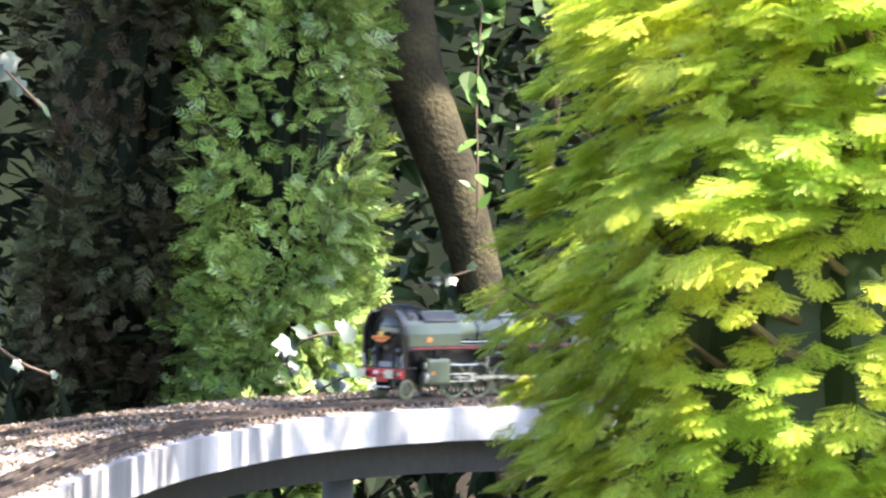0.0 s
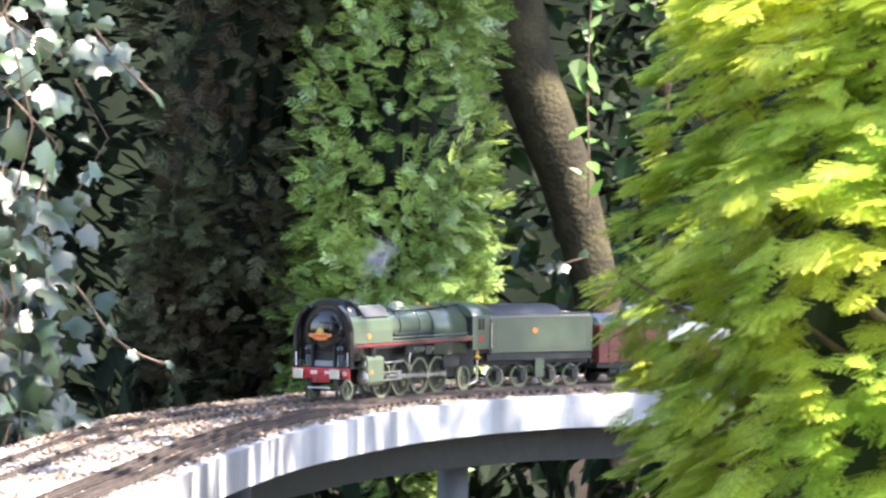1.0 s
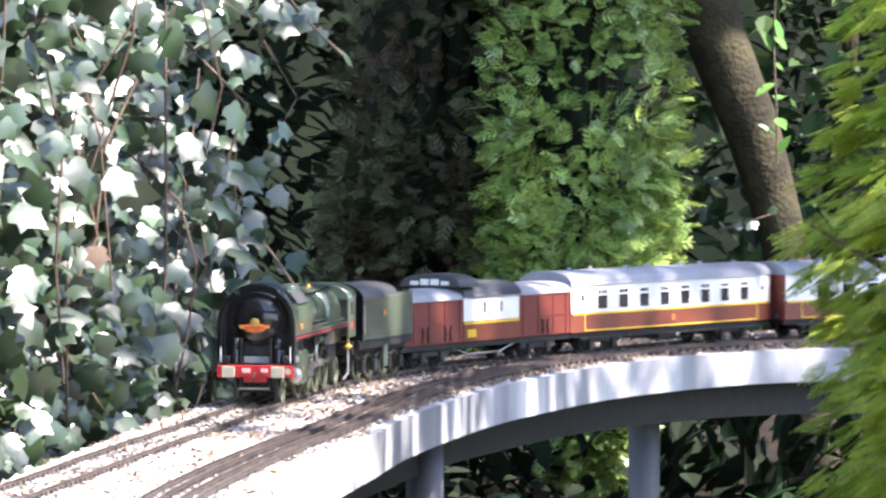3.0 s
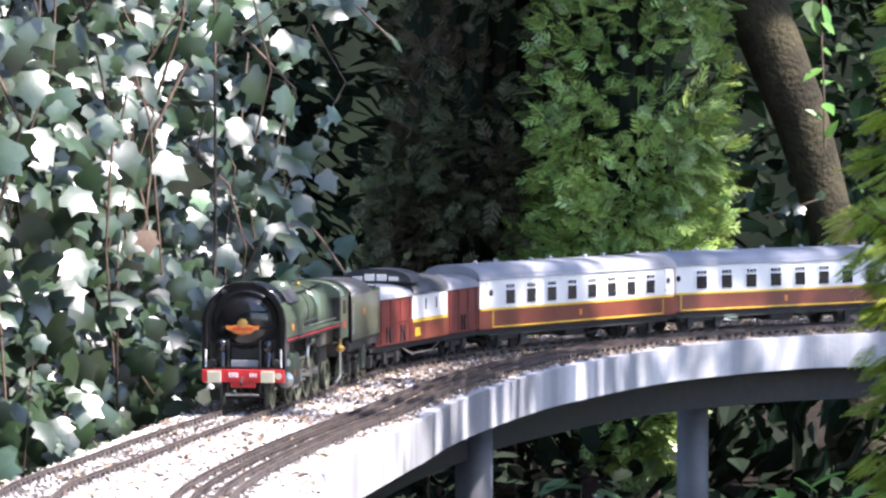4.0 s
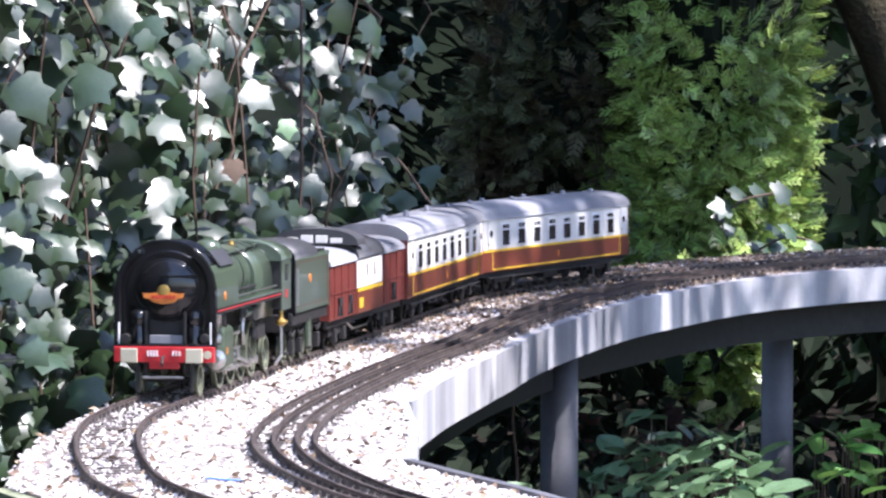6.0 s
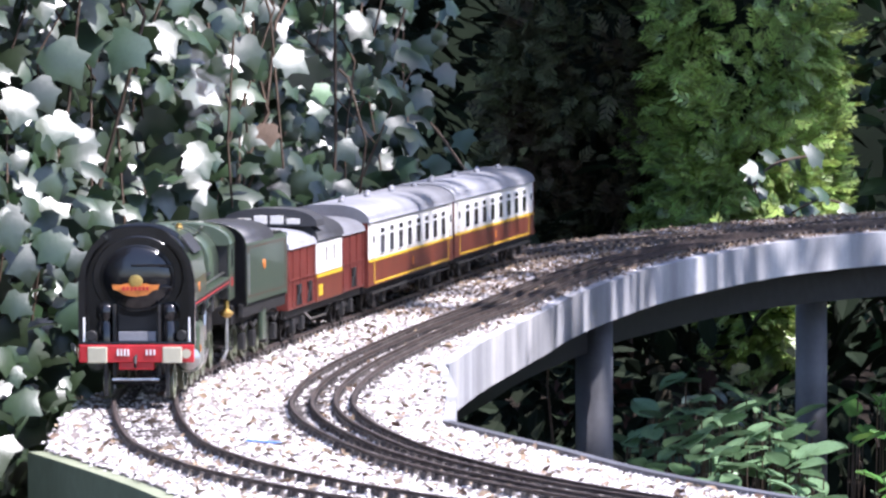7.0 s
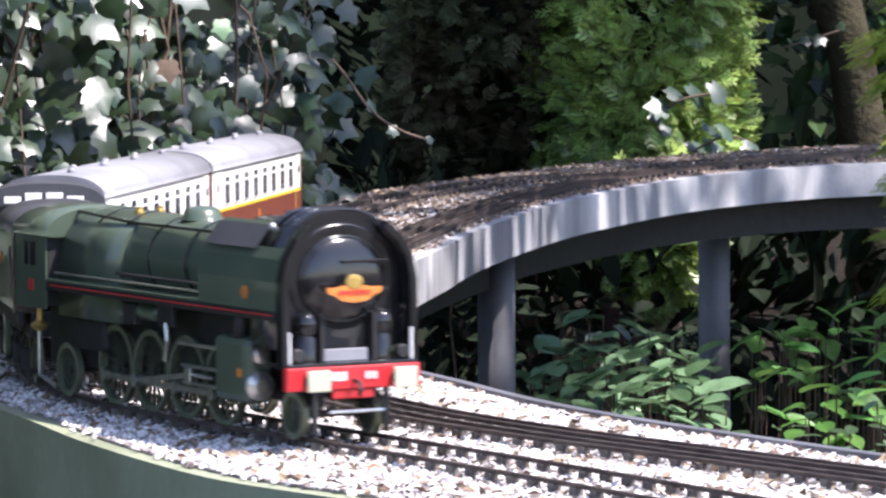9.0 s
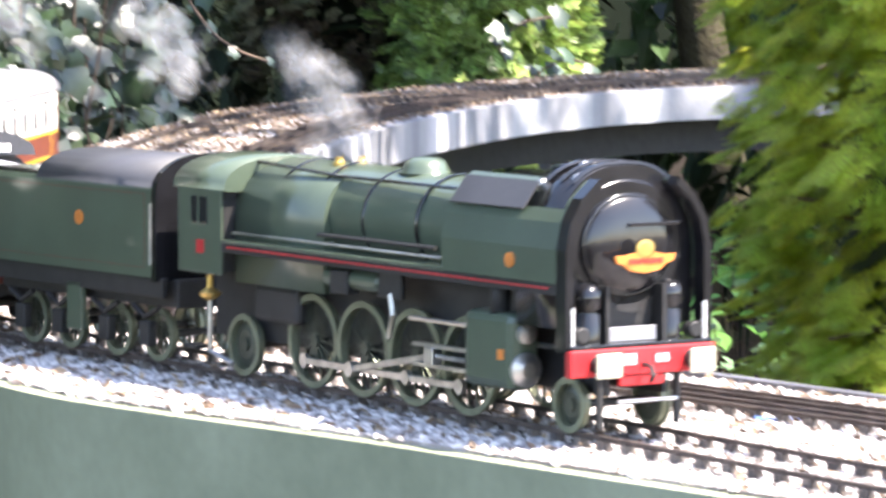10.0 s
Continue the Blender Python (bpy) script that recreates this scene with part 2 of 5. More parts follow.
def rise(y):
    """The line climbs gently towards its far side."""
    return np.clip(np.asarray(y) - 4.3, 0, None) * 0.0125


# ---- the line's plan ----
MAIN = spline([(2.9, 6.27), (2.2, 6.28), (1.6, 6.25), (1.068, 6.169), (0.8465, 6.035), (0.679, 5.904), (0.5643, 5.827), (0.4613, 5.692), (0.33, 5.498), (0.2076, 5.33),
               (0.124, 5.147), (0.0505, 4.921), (-0.029, 4.506), (-0.0996, 4.114), (-0.1625, 3.7), (-0.213, 3.3), (-0.186, 2.89), (-0.137, 2.675), (-0.066, 2.52),
               (0.0158, 2.39), (0.12, 2.215), (0.2215, 2.035), (0.34, 1.82), (0.5, 1.54)], 0.005)
SIDING = spline([(2.9, 6.197), (2.2, 6.212), (1.6, 6.182), (1.1, 6.095), (0.76, 5.919), (0.6, 5.788), (0.46, 5.598), (0.33, 5.349), (0.215, 4.998), (0.135, 4.662), (0.075, 4.341), (0.02, 4.034), (-0.03, 3.712),
                 (-0.068, 3.405), (-0.08, 3.157), (-0.067, 2.967), (-0.031, 2.777), (0.0056, 2.654), (0.055, 2.536), (0.117, 2.426), (0.187, 2.324), (0.28, 2.192), (0.4, 2.017), (0.56, 1.783)], 0.005)
NEAR_EDGE = spline([(2.9, 6.036), (2.2, 6.051), (1.6, 6.036), (1.1, 5.978), (0.76, 5.824), (0.62, 5.729), (0.45, 5.495), (0.32, 5.188), (0.239, 4.940), (0.148, 4.560), (0.099, 4.268), (0.061, 4.019), (0.033, 3.829), (0.003, 3.572)], 0.01)
FAR_EDGE = spline([(2.9, 6.533), (2.2, 6.548), (1.6, 6.533), (1.1, 6.445), (0.82, 6.314), (0.478, 6.007), (0.306, 5.744), (0.076, 5.276), (0.0, 5.013), (-0.09, 4.560), (-0.157, 4.136), (-0.227, 3.560), (-0.2545, 3.284), (-0.262, 3.098), (-0.255, 2.827)], 0.01)
OUTER_EDGE = spline([(-0.255, 2.827), (-0.208, 2.705), (-0.168, 2.591), (-0.1265, 2.460), (-0.0585, 2.293), (0.0, 2.205), (0.1095, 2.068), (0.1835, 1.966), (0.295, 1.812), (0.5, 1.505)], 0.01)
INNER_EDGE = spline([(0.008, 2.984), (0.044, 2.878), (0.079, 2.780), (0.127, 2.635), (0.1865, 2.505), (0.2407, 2.410), (0.32, 2.280), (0.42, 2.134), (0.6, 1.900)], 0.01)
ARC = np.r_[0, np.cumsum(np.linalg.norm(np.diff(MAIN, axis=0), axis=1))]


def on_line(s):
    """The place on the main line's rails at s metres from its far end."""
    x, y = np.interp(s, ARC, MAIN[:, 0]), np.interp(s, ARC, MAIN[:, 1])
    return Vector((x, y, RAIL + float(rise(y))))


# ---- ground and deck ----
def build_ground():
    v, f, n = [], [], 60
    xs = np.r_[-60, -20, -8, np.linspace(-4, 6, n), 12, 30, 60]
    ys = np.r_[-40, -10, -3, np.linspace(0, 8, n), 14, 30, 80]
    for y in ys:
        for x in xs:
            near = abs(x) < 6 and 0 < y < 9
            v.append((x, y, 0.02 * noise.noise((x * 2.5, y * 2.5, 0)) if near else -0.01))
    w = len(xs)
    for j in range(len(ys) - 1):
        for i in range(w - 1):
            f.append((j * w + i, j * w + i + 1, (j + 1) * w + i + 1, (j + 1) * w + i))
    tagged(shape("ground", v, f, M["soil"], smooth=True), "garden soil coloured dark for the deep shade", "ground", kind="structure")


def slab(name, left, right, top, bottom, mat, label, category):
    """A slab between two edges of equal count."""
    n, v, f = len(left), [], []
    for i in range(n):
        for (x, y) in (left[i], right[i]):
            z = RAIL + float(rise(y))
            v += [(x, y, z + top), (x, y, z + bottom)]
    for i in range(n - 1):
        a, b = 4 * i, 4 * i + 4
        f += [(a, a + 2, b + 2, b), (a + 1, b + 1, b + 3, a + 3), (a, b, b + 1, a + 1), (a + 2, a + 3, b + 3, b + 2)]
    f += [(0, 1, 3, 2), (4 * n - 4, 4 * n - 2, 4 * n - 1, 4 * n - 3)]
    return tagged(shape(name, v, f, mat), label, category, kind="structure")


def resample(c, n):
    d = np.r_[0, np.cumsum(np.linalg.norm(np.diff(c, axis=0), axis=1))]
    s = np.linspace(0, d[-1], n)
    return np.stack([np.interp(s, d, c[:, k]) for k in range(2)], 1)


DECK_LEFT = np.vstack([resample(FAR_EDGE, 150), resample(OUTER_EDGE, 80)])
DECK_RIGHT = np.vstack([resample(NEAR_EDGE, 130), resample(np.array([(0.003, 3.572), (0.012, 3.288), (0.008, 2.984)]), 20), resample(INNER_EDGE, 80)])


def build_deck():
    slab("deck", DECK_LEFT, DECK_RIGHT, -0.0072, -0.03, M["bed"], "raised railway deck covered with pale ballast", "railway deck")
    face = resample(NEAR_EDGE, 130)
    d = np.gradient(face, axis=0)
    nrm = np.stack([d[:, 1], -d[:, 0]], 1) / np.linalg.norm(d, axis=1)[:, None]
    nrm = -nrm if nrm[60] @ np.array([0.5, -1]) < 0 else nrm
    slab("deck_fascia", face, face + nrm * 0.012, -0.008, -0.052, M["fascia"], "curved grey painted edge beam of the viaduct deck, stained, with sun stripes in its colour", "deck edge")
    # black here paints in the shade beneath the deck
    slab("deck_beam", face - nrm * 0.07, face - nrm * 0.045, -0.03, -0.10, M["dull"], "support beam under the viaduct deck, coloured black for the shade there", "beam")
    end = resample(np.array([(0.003, 3.572), (0.012, 3.288), (0.008, 2.984)]), 12)
    slab("deck_end", end, end + np.array([0.008, 0]), -0.006, -0.055, M["fascia"], "pale end board of the deck", "deck edge")
    face = resample(INNER_EDGE, 60)
    slab("deck_kerb", face, face + np.array([0.006, 0.006]), -0.004, -0.05, M["pier"], "thin grey edging strip of the deck", "deck edge")
    face = resample(OUTER_EDGE, 80)
    d = np.gradient(face, axis=0)
    nrm = np.stack([d[:, 1], -d[:, 0]], 1) / np.linalg.norm(d, axis=1)[:, None]
    slab("deck_board", face, face + nrm * 0.012 * (1 if (nrm[40] @ np.array([-0.5, -1])) > 0 else -1), -0.009, -0.16, M["greenwall"], "weathered green painted board along the deck", "deck edge")


def build_piers():
    for x, y in ((0.187, 4.91), (0.515, 5.8), (1.0, 6.1), (1.6, 6.2), (-0.1, 2.7), (0.1, 2.27), (-0.12, 3.65)):
        top = RAIL + float(rise(y)) - 0.031
        pier = tagged(new("pier"), "round grey pipe pier holding up the deck", "pier", "viaduct piers")
        pier.location = (x, y, 0)
        part("pipe", lathe([(0.0215, 0), (0.0215, top - 0.02)], n=28), M["pier"], pier, smooth="sides")
        part("collar", lathe([(0.025, top - 0.022), (0.0255, top - 0.02), (0.0255, top)], n=28), M["pier"], pier, smooth="sides")
        part("foot", lathe([(0.036, -0.01), (0.036, 0.012), (0.024, 0.016)], n=20), M["concrete"], pier)


def build_ballast():
    """Loose stones and leaf litter over the deck."""
    left = np.stack([np.interp(np.linspace(0, 1, 400), np.linspace(0, 1, len(DECK_LEFT)), DECK_LEFT[:, k]) for k in (0, 1)], 1)
    right = np.stack([np.interp(np.linspace(0, 1, 400), np.linspace(0, 1, len(DECK_RIGHT)), DECK_RIGHT[:, k]) for k in (0, 1)], 1)
    stone = ([(1, 0, 0), (0.2, 0.9, 0.1), (-0.9, 0.3, 0), (-0.3, -0.8, 0.1), (0.6, -0.7, 0), (0.1, 0.1, 0.75)], [(0, 1, 5), (1, 2, 5), (2, 3, 5), (3, 4, 5), (4, 0, 5)])
    flake = ([(1, 0, 0), (0.1, 0.5, 0.25), (-1, 0.1, 0.1), (0, -0.45, 0.2)], [(0, 1, 2, 3)])
    for name, mat, piece, n, sizes, label, where in (("ballast", "stone", stone, 42000, (0.0012, 0.0036), "loose pale grey ballast stones", "near"),
                                                    ("dirty_ballast", "dirty", stone, 26000, (0.0014, 0.004), "dirty ballast stones, coloured darker still for the shade under the trees", "far"),
                                                    ("leaf_litter", "litter", flake, 26000, (0.0016, 0.0052), "scattered brown leaf litter and twigs", "far"),
                                                    ("dead_leaves", "litter", flake, 2200, (0.0018, 0.0058), "dry brown leaf scraps on the ballast", "near")):
        rg = np.random.default_rng(len(name))
        i, w = rg.integers(0, 400, 3 * n), rg.random(3 * n)[:, None]
        xy = left[i] * w + right[i] * (1 - w) + rg.normal(0, 0.003, (3 * n, 2))
        patch = np.array([noise.noise((a * 9, b * 6, 3.0)) for a, b in xy])
        # dark stones increase towards the far side: dirt plus painted tree shade
        dirt_and_shade = np.clip((xy[:, 1] - 3.95 + 0.6 * patch) / 1.4, 0.04, 0.9)
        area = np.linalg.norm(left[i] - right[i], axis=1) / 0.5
        chance = (1 - dirt_and_shade) * area if where == "near" else dirt_and_shade * area
        xy = xy[(rg.random(3 * n) < chance) & (xy[:, 0] < 2.0)][:n]
        k = len(xy)
        pos = np.stack([xy[:, 0], xy[:, 1], RAIL + rise(xy[:, 1]) - 0.0074], 1)
        up = np.array([0, 0, 1.0]) + rg.normal(0, 0.25 if piece is stone else 0.5, (k, 3))
        if piece is flake:
            pos[:, 2] += 0.0014
        m = frames(pos, up, rg.normal(size=(k, 3)), rg.uniform(sizes[0], sizes[1], k))
        v, f = scatter(*piece, m)
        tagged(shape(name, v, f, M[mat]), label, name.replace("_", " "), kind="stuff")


def rail_strip(curve, offset, name, parent):
    d = np.gradient(curve, axis=0)
    n = np.stack([-d[:, 1], d[:, 0]], 1) / np.linalg.norm(d, axis=1)[:, None]
    c = curve + n * offset
    sec = ((-0.0014, -0.0025), (0.0014, -0.0025), (0.0014, -0.0021), (0.0006, -0.0019), (0.0006, -0.0009), (0.0011, -0.0007), (0.0011, 0), (-0.0011, 0), (-0.0011, -0.0007), (-0.0006, -0.0009), (-0.0006, -0.0019), (-0.0014, -0.0021))
    v, f, k = [], [], len(sec)
    for i in range(0, len(c), 3):
        z = RAIL + float(rise(c[i, 1]))
        for a, b in sec:
            v.append((c[i, 0] + n[i, 0] * a, c[i, 1] + n[i, 1] * a, z + b))
    for i in range(len(v) // k - 1):
        for j in range(k):
            f.append((i * k + j, i * k + (j + 1) % k, (i + 1) * k + (j + 1) % k, (i + 1) * k + j))
    return shape(name, v, f, M["rail"], parent)


def build_track(curve, offsets, label, width, sunk):
    track = tagged(new("track"), label, "railway track")
    for o in offsets:
        rail_strip(curve, o, "rail", track)
    bm = box(-0.0034, 0.0034, -width, width, -0.0115, -0.0038 - sunk, bevel=0.0006)
    for o in offsets:
        add_box(bm, -0.0027, 0.0027, o - 0.0026, o + 0.0026, -0.0044 - sunk, -0.0024)
    first = part("sleeper", bm, M["sleeper"], track)
    d = np.gradient(curve, axis=0)
    last, count = None, 0
    for i in range(len(curve) - 1, -1, -1):
        if last is not None and np.linalg.norm(curve[i] - last) < 0.0165:
            continue
        last = curve[i]
        if curve[i, 0] > 1.6:
            continue
        ob = first if count == 0 else new("sleeper", first.data)
        ob.parent = track
        ob.matrix_basis = pose(curve[i, 0], curve[i, 1], RAIL + float(rise(curve[i, 1])), 0, 0, math.degrees(math.atan2(d[i, 1], d[i, 0])) + random.uniform(-1.5, 1.5))
        count += 1


# ---- the train ----
LOCO, TENDER, VAN, COACH = 0.385, 0.19, 0.395, 0.468
HEADS = {}     # thing: distance of its front end behind the train's front, and its two pivots
WHEELS = []    # wheelsets: object, x, radius, thing
RODS = []


def arch(half, eave, top, n=10, base=None):
    """An outline: vertical sides, a rounded top."""
    pts = [(half, base if base is not None else eave)]
    for i in range(n + 1):
        a = math.pi * i / n
        c, s = math.cos(a), math.sin(a)
        pts.append((half * math.copysign(abs(c) ** 0.8, c), eave + (top - eave) * abs(s) ** 0.9))
    pts.append((-half, base if base is not None else eave))
    return pts


def wheelset(parent, x, r, spokes=0, mat="tyre", crank=0.0):
    ax = part("wheelset", lathe([(0.0022, -0.021), (0.0022, 0.021)], pose(0, 0, 0, 90), 8), M["dull"], parent)
    ax.location = (x, 0, r)
    for side in (-1, 1):
        w = part("wheel", lathe([(r - 0.0022, -0.002), (r, -0.0015), (r, 0.0016), (r + 0.0012, 0.002), (r + 0.0012, 0.003), (r - 0.0022, 0.003), (r - 0.0022, -0.002)],
                 pose(0, -0.0225 if side < 0 else 0.0225, 0, 90 if side < 0 else -90) @ pose(0, 0, 0, 0, 0, 0), 28, cap=False), M[mat], ax)
        bm = bmesh.new()
        for k in range(spokes or 1):
            if spokes:
                add_box(bm, 0.001, r - 0.0015, -0.0007, 0.0007, -0.0006, 0.0006, turn=pose(0, side * 0.0225, 0, 0, 360 * k / spokes, 0))
            else:
                add_lathe(bm, [(r - 0.002, -0.0005), (r * 0.5, 0.0012), (0.004, 0.001)], pose(0, side * 0.0225, 0, -90 * side), 20)
        add_lathe(bm, [(0.0035, -0.002), (0.0035, 0.0022)], pose(0, side * 0.0225, 0, -90 * side), 12)
        if crank:
            add_lathe(bm, [(0.0026, -0.001), (0.0026, 0.0045)], pose(crank, side * 0.0225, 0, -90 * side), 10)
            add_box(bm, -0.004, crank + 0.002, side * 0.0225 - 0.001, side * 0.0225 + 0.001, -0.003, 0.003)
        part("spoke_ring" if spokes else "disc", bm, M["wheelgreen"] if mat == "tyre" else M["dull"], ax)
    WHEELS.append((ax, x, r, parent))
    return ax


def bars(parent, x, y, z, n, w, h, gap, mat, face="y", name="lettering"):
    """Writing too small to read: a row of plain bars."""
    bm = bmesh.new()
    for k in range(n):
        o = (k - (n - 1) / 2) * (w + gap)
        if face == "y":
            add_box(bm, x + o - w / 2, x + o + w / 2, y - 0.0004, y + 0.0004, z - h / 2, z + h / 2)
        else:
            add_box(bm, x - 0.0004, x + 0.0004, y + o - w / 2, y + o + w / 2, z - h / 2, z + h / 2)
    return part(name, bm, M[mat], parent)


def lower(thing):
    """Flatten the upper works to the height that fits the camera's view."""
    moving = {o for w in WHEELS for o in (w[0], *w[0].children)} | {o for r in RODS for o in r[:3]}
    for o in thing.children_recursive:
        if o not in moving:
            for v in o.data.vertices:
                if v.co.z > 0.05:
                    v.co.z = 0.05 + (v.co.z - 0.05) * 0.9


def build_loco():
    """The front points along +x; x = 0 is the front of the buffer beam."""
    L = tagged(new("steam_locomotive"), "green and black model steam locomotive with red buffer beam", "locomotive")
    X = lambda d: -d
    # boiler
    bz, br = 0.094, 0.029
    part("boiler", lathe([(br - 0.004, 0), (br, 0.004), (br, 0.085), (br - 0.002, 0.21), (br - 0.002, 0.225)], pose(X(0.322), 0, bz, 0, 90), 40), M["green"], L, "glossy green boiler barrel", "sides")
    part("smokebox", lathe([(0.0345, 0), (0.0345, 0.083), (0.0325, 0.086)], pose(X(0.1), 0, bz, 0, 90), 40), M["black"], L, "black smokebox", "sides")
    door = part("smokebox_door", lathe([(0.027, 0), (0.027, 0.002), (0.0235, 0.0042), (0.016, 0.0062), (0.007, 0.0072), (0.0, 0.0074)], pose(X(0.0145), 0, bz - 0.001, 0, 90), 36, cap=False), M["black"], L, "domed black smokebox door", True)
    part("door_ring", lathe([(0.0275, 0), (0.0275, 0.0015), (0.0262, 0.003), (0.025, 0.0015)], pose(X(0.0145), 0, bz - 0.001, 0, 90), 36, cap=False), M["black"], door, smooth=True)
    for z in (-0.008, 0.01):
        part("hinge_strap", box(X(0.0088), X(0.0062), -0.004, 0.026, bz + z - 0.001, bz + z + 0.001, bevel=0.0004), M["black"], door)
    for d in (0.105, 0.155, 0.205, 0.25, 0.29):
        r = br + 0.0008 if d > 0.23 else br - 0.0005
        part("boiler_band", lathe([(r, -0.0015), (r + 0.0004, -0.001), (r + 0.0004, 0.001), (r, 0.0015)], pose(X(d), 0, bz, 0, 90), 40, cap=False), M["black"], L, smooth=True)
    # firebox, wider and flat-sided
    part("firebox", prism(arch(0.0325, 0.09, 0.1205, 14, 0.05), X(0.326), X(0.236)), M["green"], L, "green firebox casing", "sides")
    # chimney, dome, safety valves
    part("chimney", lathe([(0.011, 0), (0.0095, 0.0015), (0.0095, 0.003), (0.0105, 0.0035), (0.0105, 0.0048), (0.007, 0.0048), (0.007, 0.002)], pose(X(0.06), 0, bz + 0.034), 20, cap=False), M["black"], L, smooth=True)
    part("dome", lathe([(0.013, 0), (0.0115, 0.003), (0.0105, 0.006), (0.007, 0.0085), (0.0, 0.0092)], pose(X(0.19), 0, bz + 0.027), 24, cap=False), M["green"], L, "low green steam dome", True)
    for y in (-0.007, 0.007):
        part("safety_valve", lathe([(0.003, 0), (0.003, 0.004), (0.002, 0.005), (0.002, 0.007)], pose(X(0.262), y, 0.1195), 12), M["brass"], L)
    # smoke deflectors: plates that curl in at the top
    for s in (-1, 1):
        out = [(0.0415, 0.074), (0.0415, 0.092), (0.0388, 0.106), (0.0325, 0.118), (0.023, 0.1275), (0.0225, 0.1262), (0.0317, 0.1168), (0.0376, 0.1053), (0.0402, 0.092), (0.0402, 0.074)]
        d = part("smoke_deflector", prism([(s * y, z) for y, z in out], X(0.112), X(0.012)), M["green"], L, "green smoke deflector plate with an orange badge")
        edge = [(0.0425, 0.04), (0.0425, 0.092), (0.0397, 0.1065), (0.0333, 0.119), (0.0235, 0.1288), (0.0215, 0.1245), (0.0305, 0.1155), (0.036, 0.1045), (0.038, 0.092), (0.038, 0.04)]
        part("front_edge", prism([(s * y, z) for y, z in edge], X(0.0118), X(0.0035)), M["black"], d, "black front edge")
        part("badge", lathe([(0.0042, 0), (0.0042, 0.0006)], pose(X(0.052), s * 0.0414, 0.084, -90 * s), 14), M["gold"], d, "small orange badge")
        part("top_panel", box(X(0.108), X(0.045), -0.0085, 0.0085, -0.0004, 0.0004, turn=pose(0, s * 0.0337, 0.1187, s * -56)), M["darkroof"], d, "dark upper panel")
    part("front_shroud", prism([(y, max(z, 0.05)) for y, z in arch(0.039, 0.09, 0.135, 18, 0.05)], X(0.05), X(0.0155)), M["black"], L, "black front casing round the smokebox", "sides")
    # pipework and fittings over the front casing
    for d, r, lift in ((0.019, 0.0014, 0.0), (0.029, 0.001, 0.0006), (0.041, 0.0013, 0.0)):
        arc = arch(0.0395, 0.09, 0.136 + lift, 18)[6:-6]
        part("casing_pipe", tube([(X(d), y, z) for y, z in arc], r), M["black"], L, "glossy black pipe over the casing")
    for q, (d, y, z) in enumerate(((0.02, 0.019, 0.1275), (0.024, -0.021, 0.126), (0.034, 0.011, 0.131), (0.036, -0.009, 0.1315), (0.045, 0.024, 0.1235), (0.046, -0.026, 0.1225))):
        part("valve_cap", lathe([(0.0026, 0), (0.003, 0.002), (0.0018, 0.0045), (0.0, 0.005)], pose(X(d), y, z, -900 * y, 0), 12, cap=False), M["steel"] if q % 2 else M["black"], L, smooth=True)
    # front: platform, shroud under the smokebox, pumps, lamps, handrails
    part("front_platform", box(X(0.03), X(0.001), -0.041, 0.041, 0.0405, 0.043, bevel=0.0006), M["black"], L)
    part("saddle", box(X(0.1), X(0.014), -0.018, 0.018, 0.042, 0.072, bevel=0.004), M["dull"], L, "black smokebox saddle")
    part("front_apron", box(X(0.011), X(0.009), -0.014, 0.014, 0.043, 0.05, bevel=0.0005), M["roof"], L, "grey step plate")
    for s in (-1, 1):
        part("air_pump", lathe([(0.0065, 0), (0.0065, 0.014), (0.0045, 0.016), (0.007, 0.018), (0.007, 0.027), (0.004, 0.03), (0, 0.031)], pose(X(0.013), s * 0.0235, 0.043), 18, cap=False), M["black"], L, "black cylinder with a shiny cap", True)
        part("handrail_post", tube([(X(0.004), s * 0.0385, 0.04), (X(0.004), s * 0.0385, 0.062)], 0.0009), M["white"], L, "thin white handrail")
        part("lamp", lathe([(0.004, 0), (0.004, 0.005), (0.0034, 0.0055)], pose(X(0.008), s * 0.033, 0.0475, 0, 90), 16), M["dull"], L)
    # buffer beam
    beam = part("buffer_beam", box(X(0.005), 0, -0.042, 0.042, 0.028, 0.041, bevel=0.0008), M["red"], L, "bright red buffer beam with pale numerals")
    part("drop_plate", box(X(0.004), X(0.001), -0.013, 0.013, 0.0225, 0.0285, bevel=0.001), M["red"], beam)
    bars(beam, 0.0004, -0.0095, 0.0355, 4, 0.0013, 0.005, 0.0012, "white", "x")
    bars(beam, 0.0004, 0.0105, 0.0355, 3, 0.0013, 0.004, 0.0014, "white", "x")
    part("beam_badge", lathe([(0.0035, 0), (0.0035, 0.0006)], pose(0, 0.0365, 0.0345, 0, 90), 12), M["buff"], beam)
    for s in (-1, 1):
        bu = part("buffer", lathe([(0.0042, 0), (0.0042, 0.005), (0.003, 0.0055), (0.003, 0.0095)], pose(0, s * 0.0272, 0.034, 0, 90), 14), M["dull"], beam)
        part("buffer_head", box(0.0092, 0.011, s * 0.0272 - 0.0072, s * 0.0272 + 0.0072, 0.0282, 0.0402, bevel=0.0008), M["buff"], bu, "pale worn buffer head")
        part("guard_iron", box(X(0.006), X(0.003), s * 0.0225 - 0.0015, s * 0.0225 + 0.0015, 0.003, 0.029, bevel=0.0004), M["dull"], L)
    part("coupling_hook", tube([(0, 0, 0.033), (0.006, 0, 0.032), (0.008, 0, 0.028), (0.006, 0, 0.025)], 0.0012), M["dull"], beam)
    part("coupling_bar", tube([(0.003, -0.017, 0.016), (0.003, 0.017, 0.016)], 0.0011), M["steel"], L, "bright coupling bar")
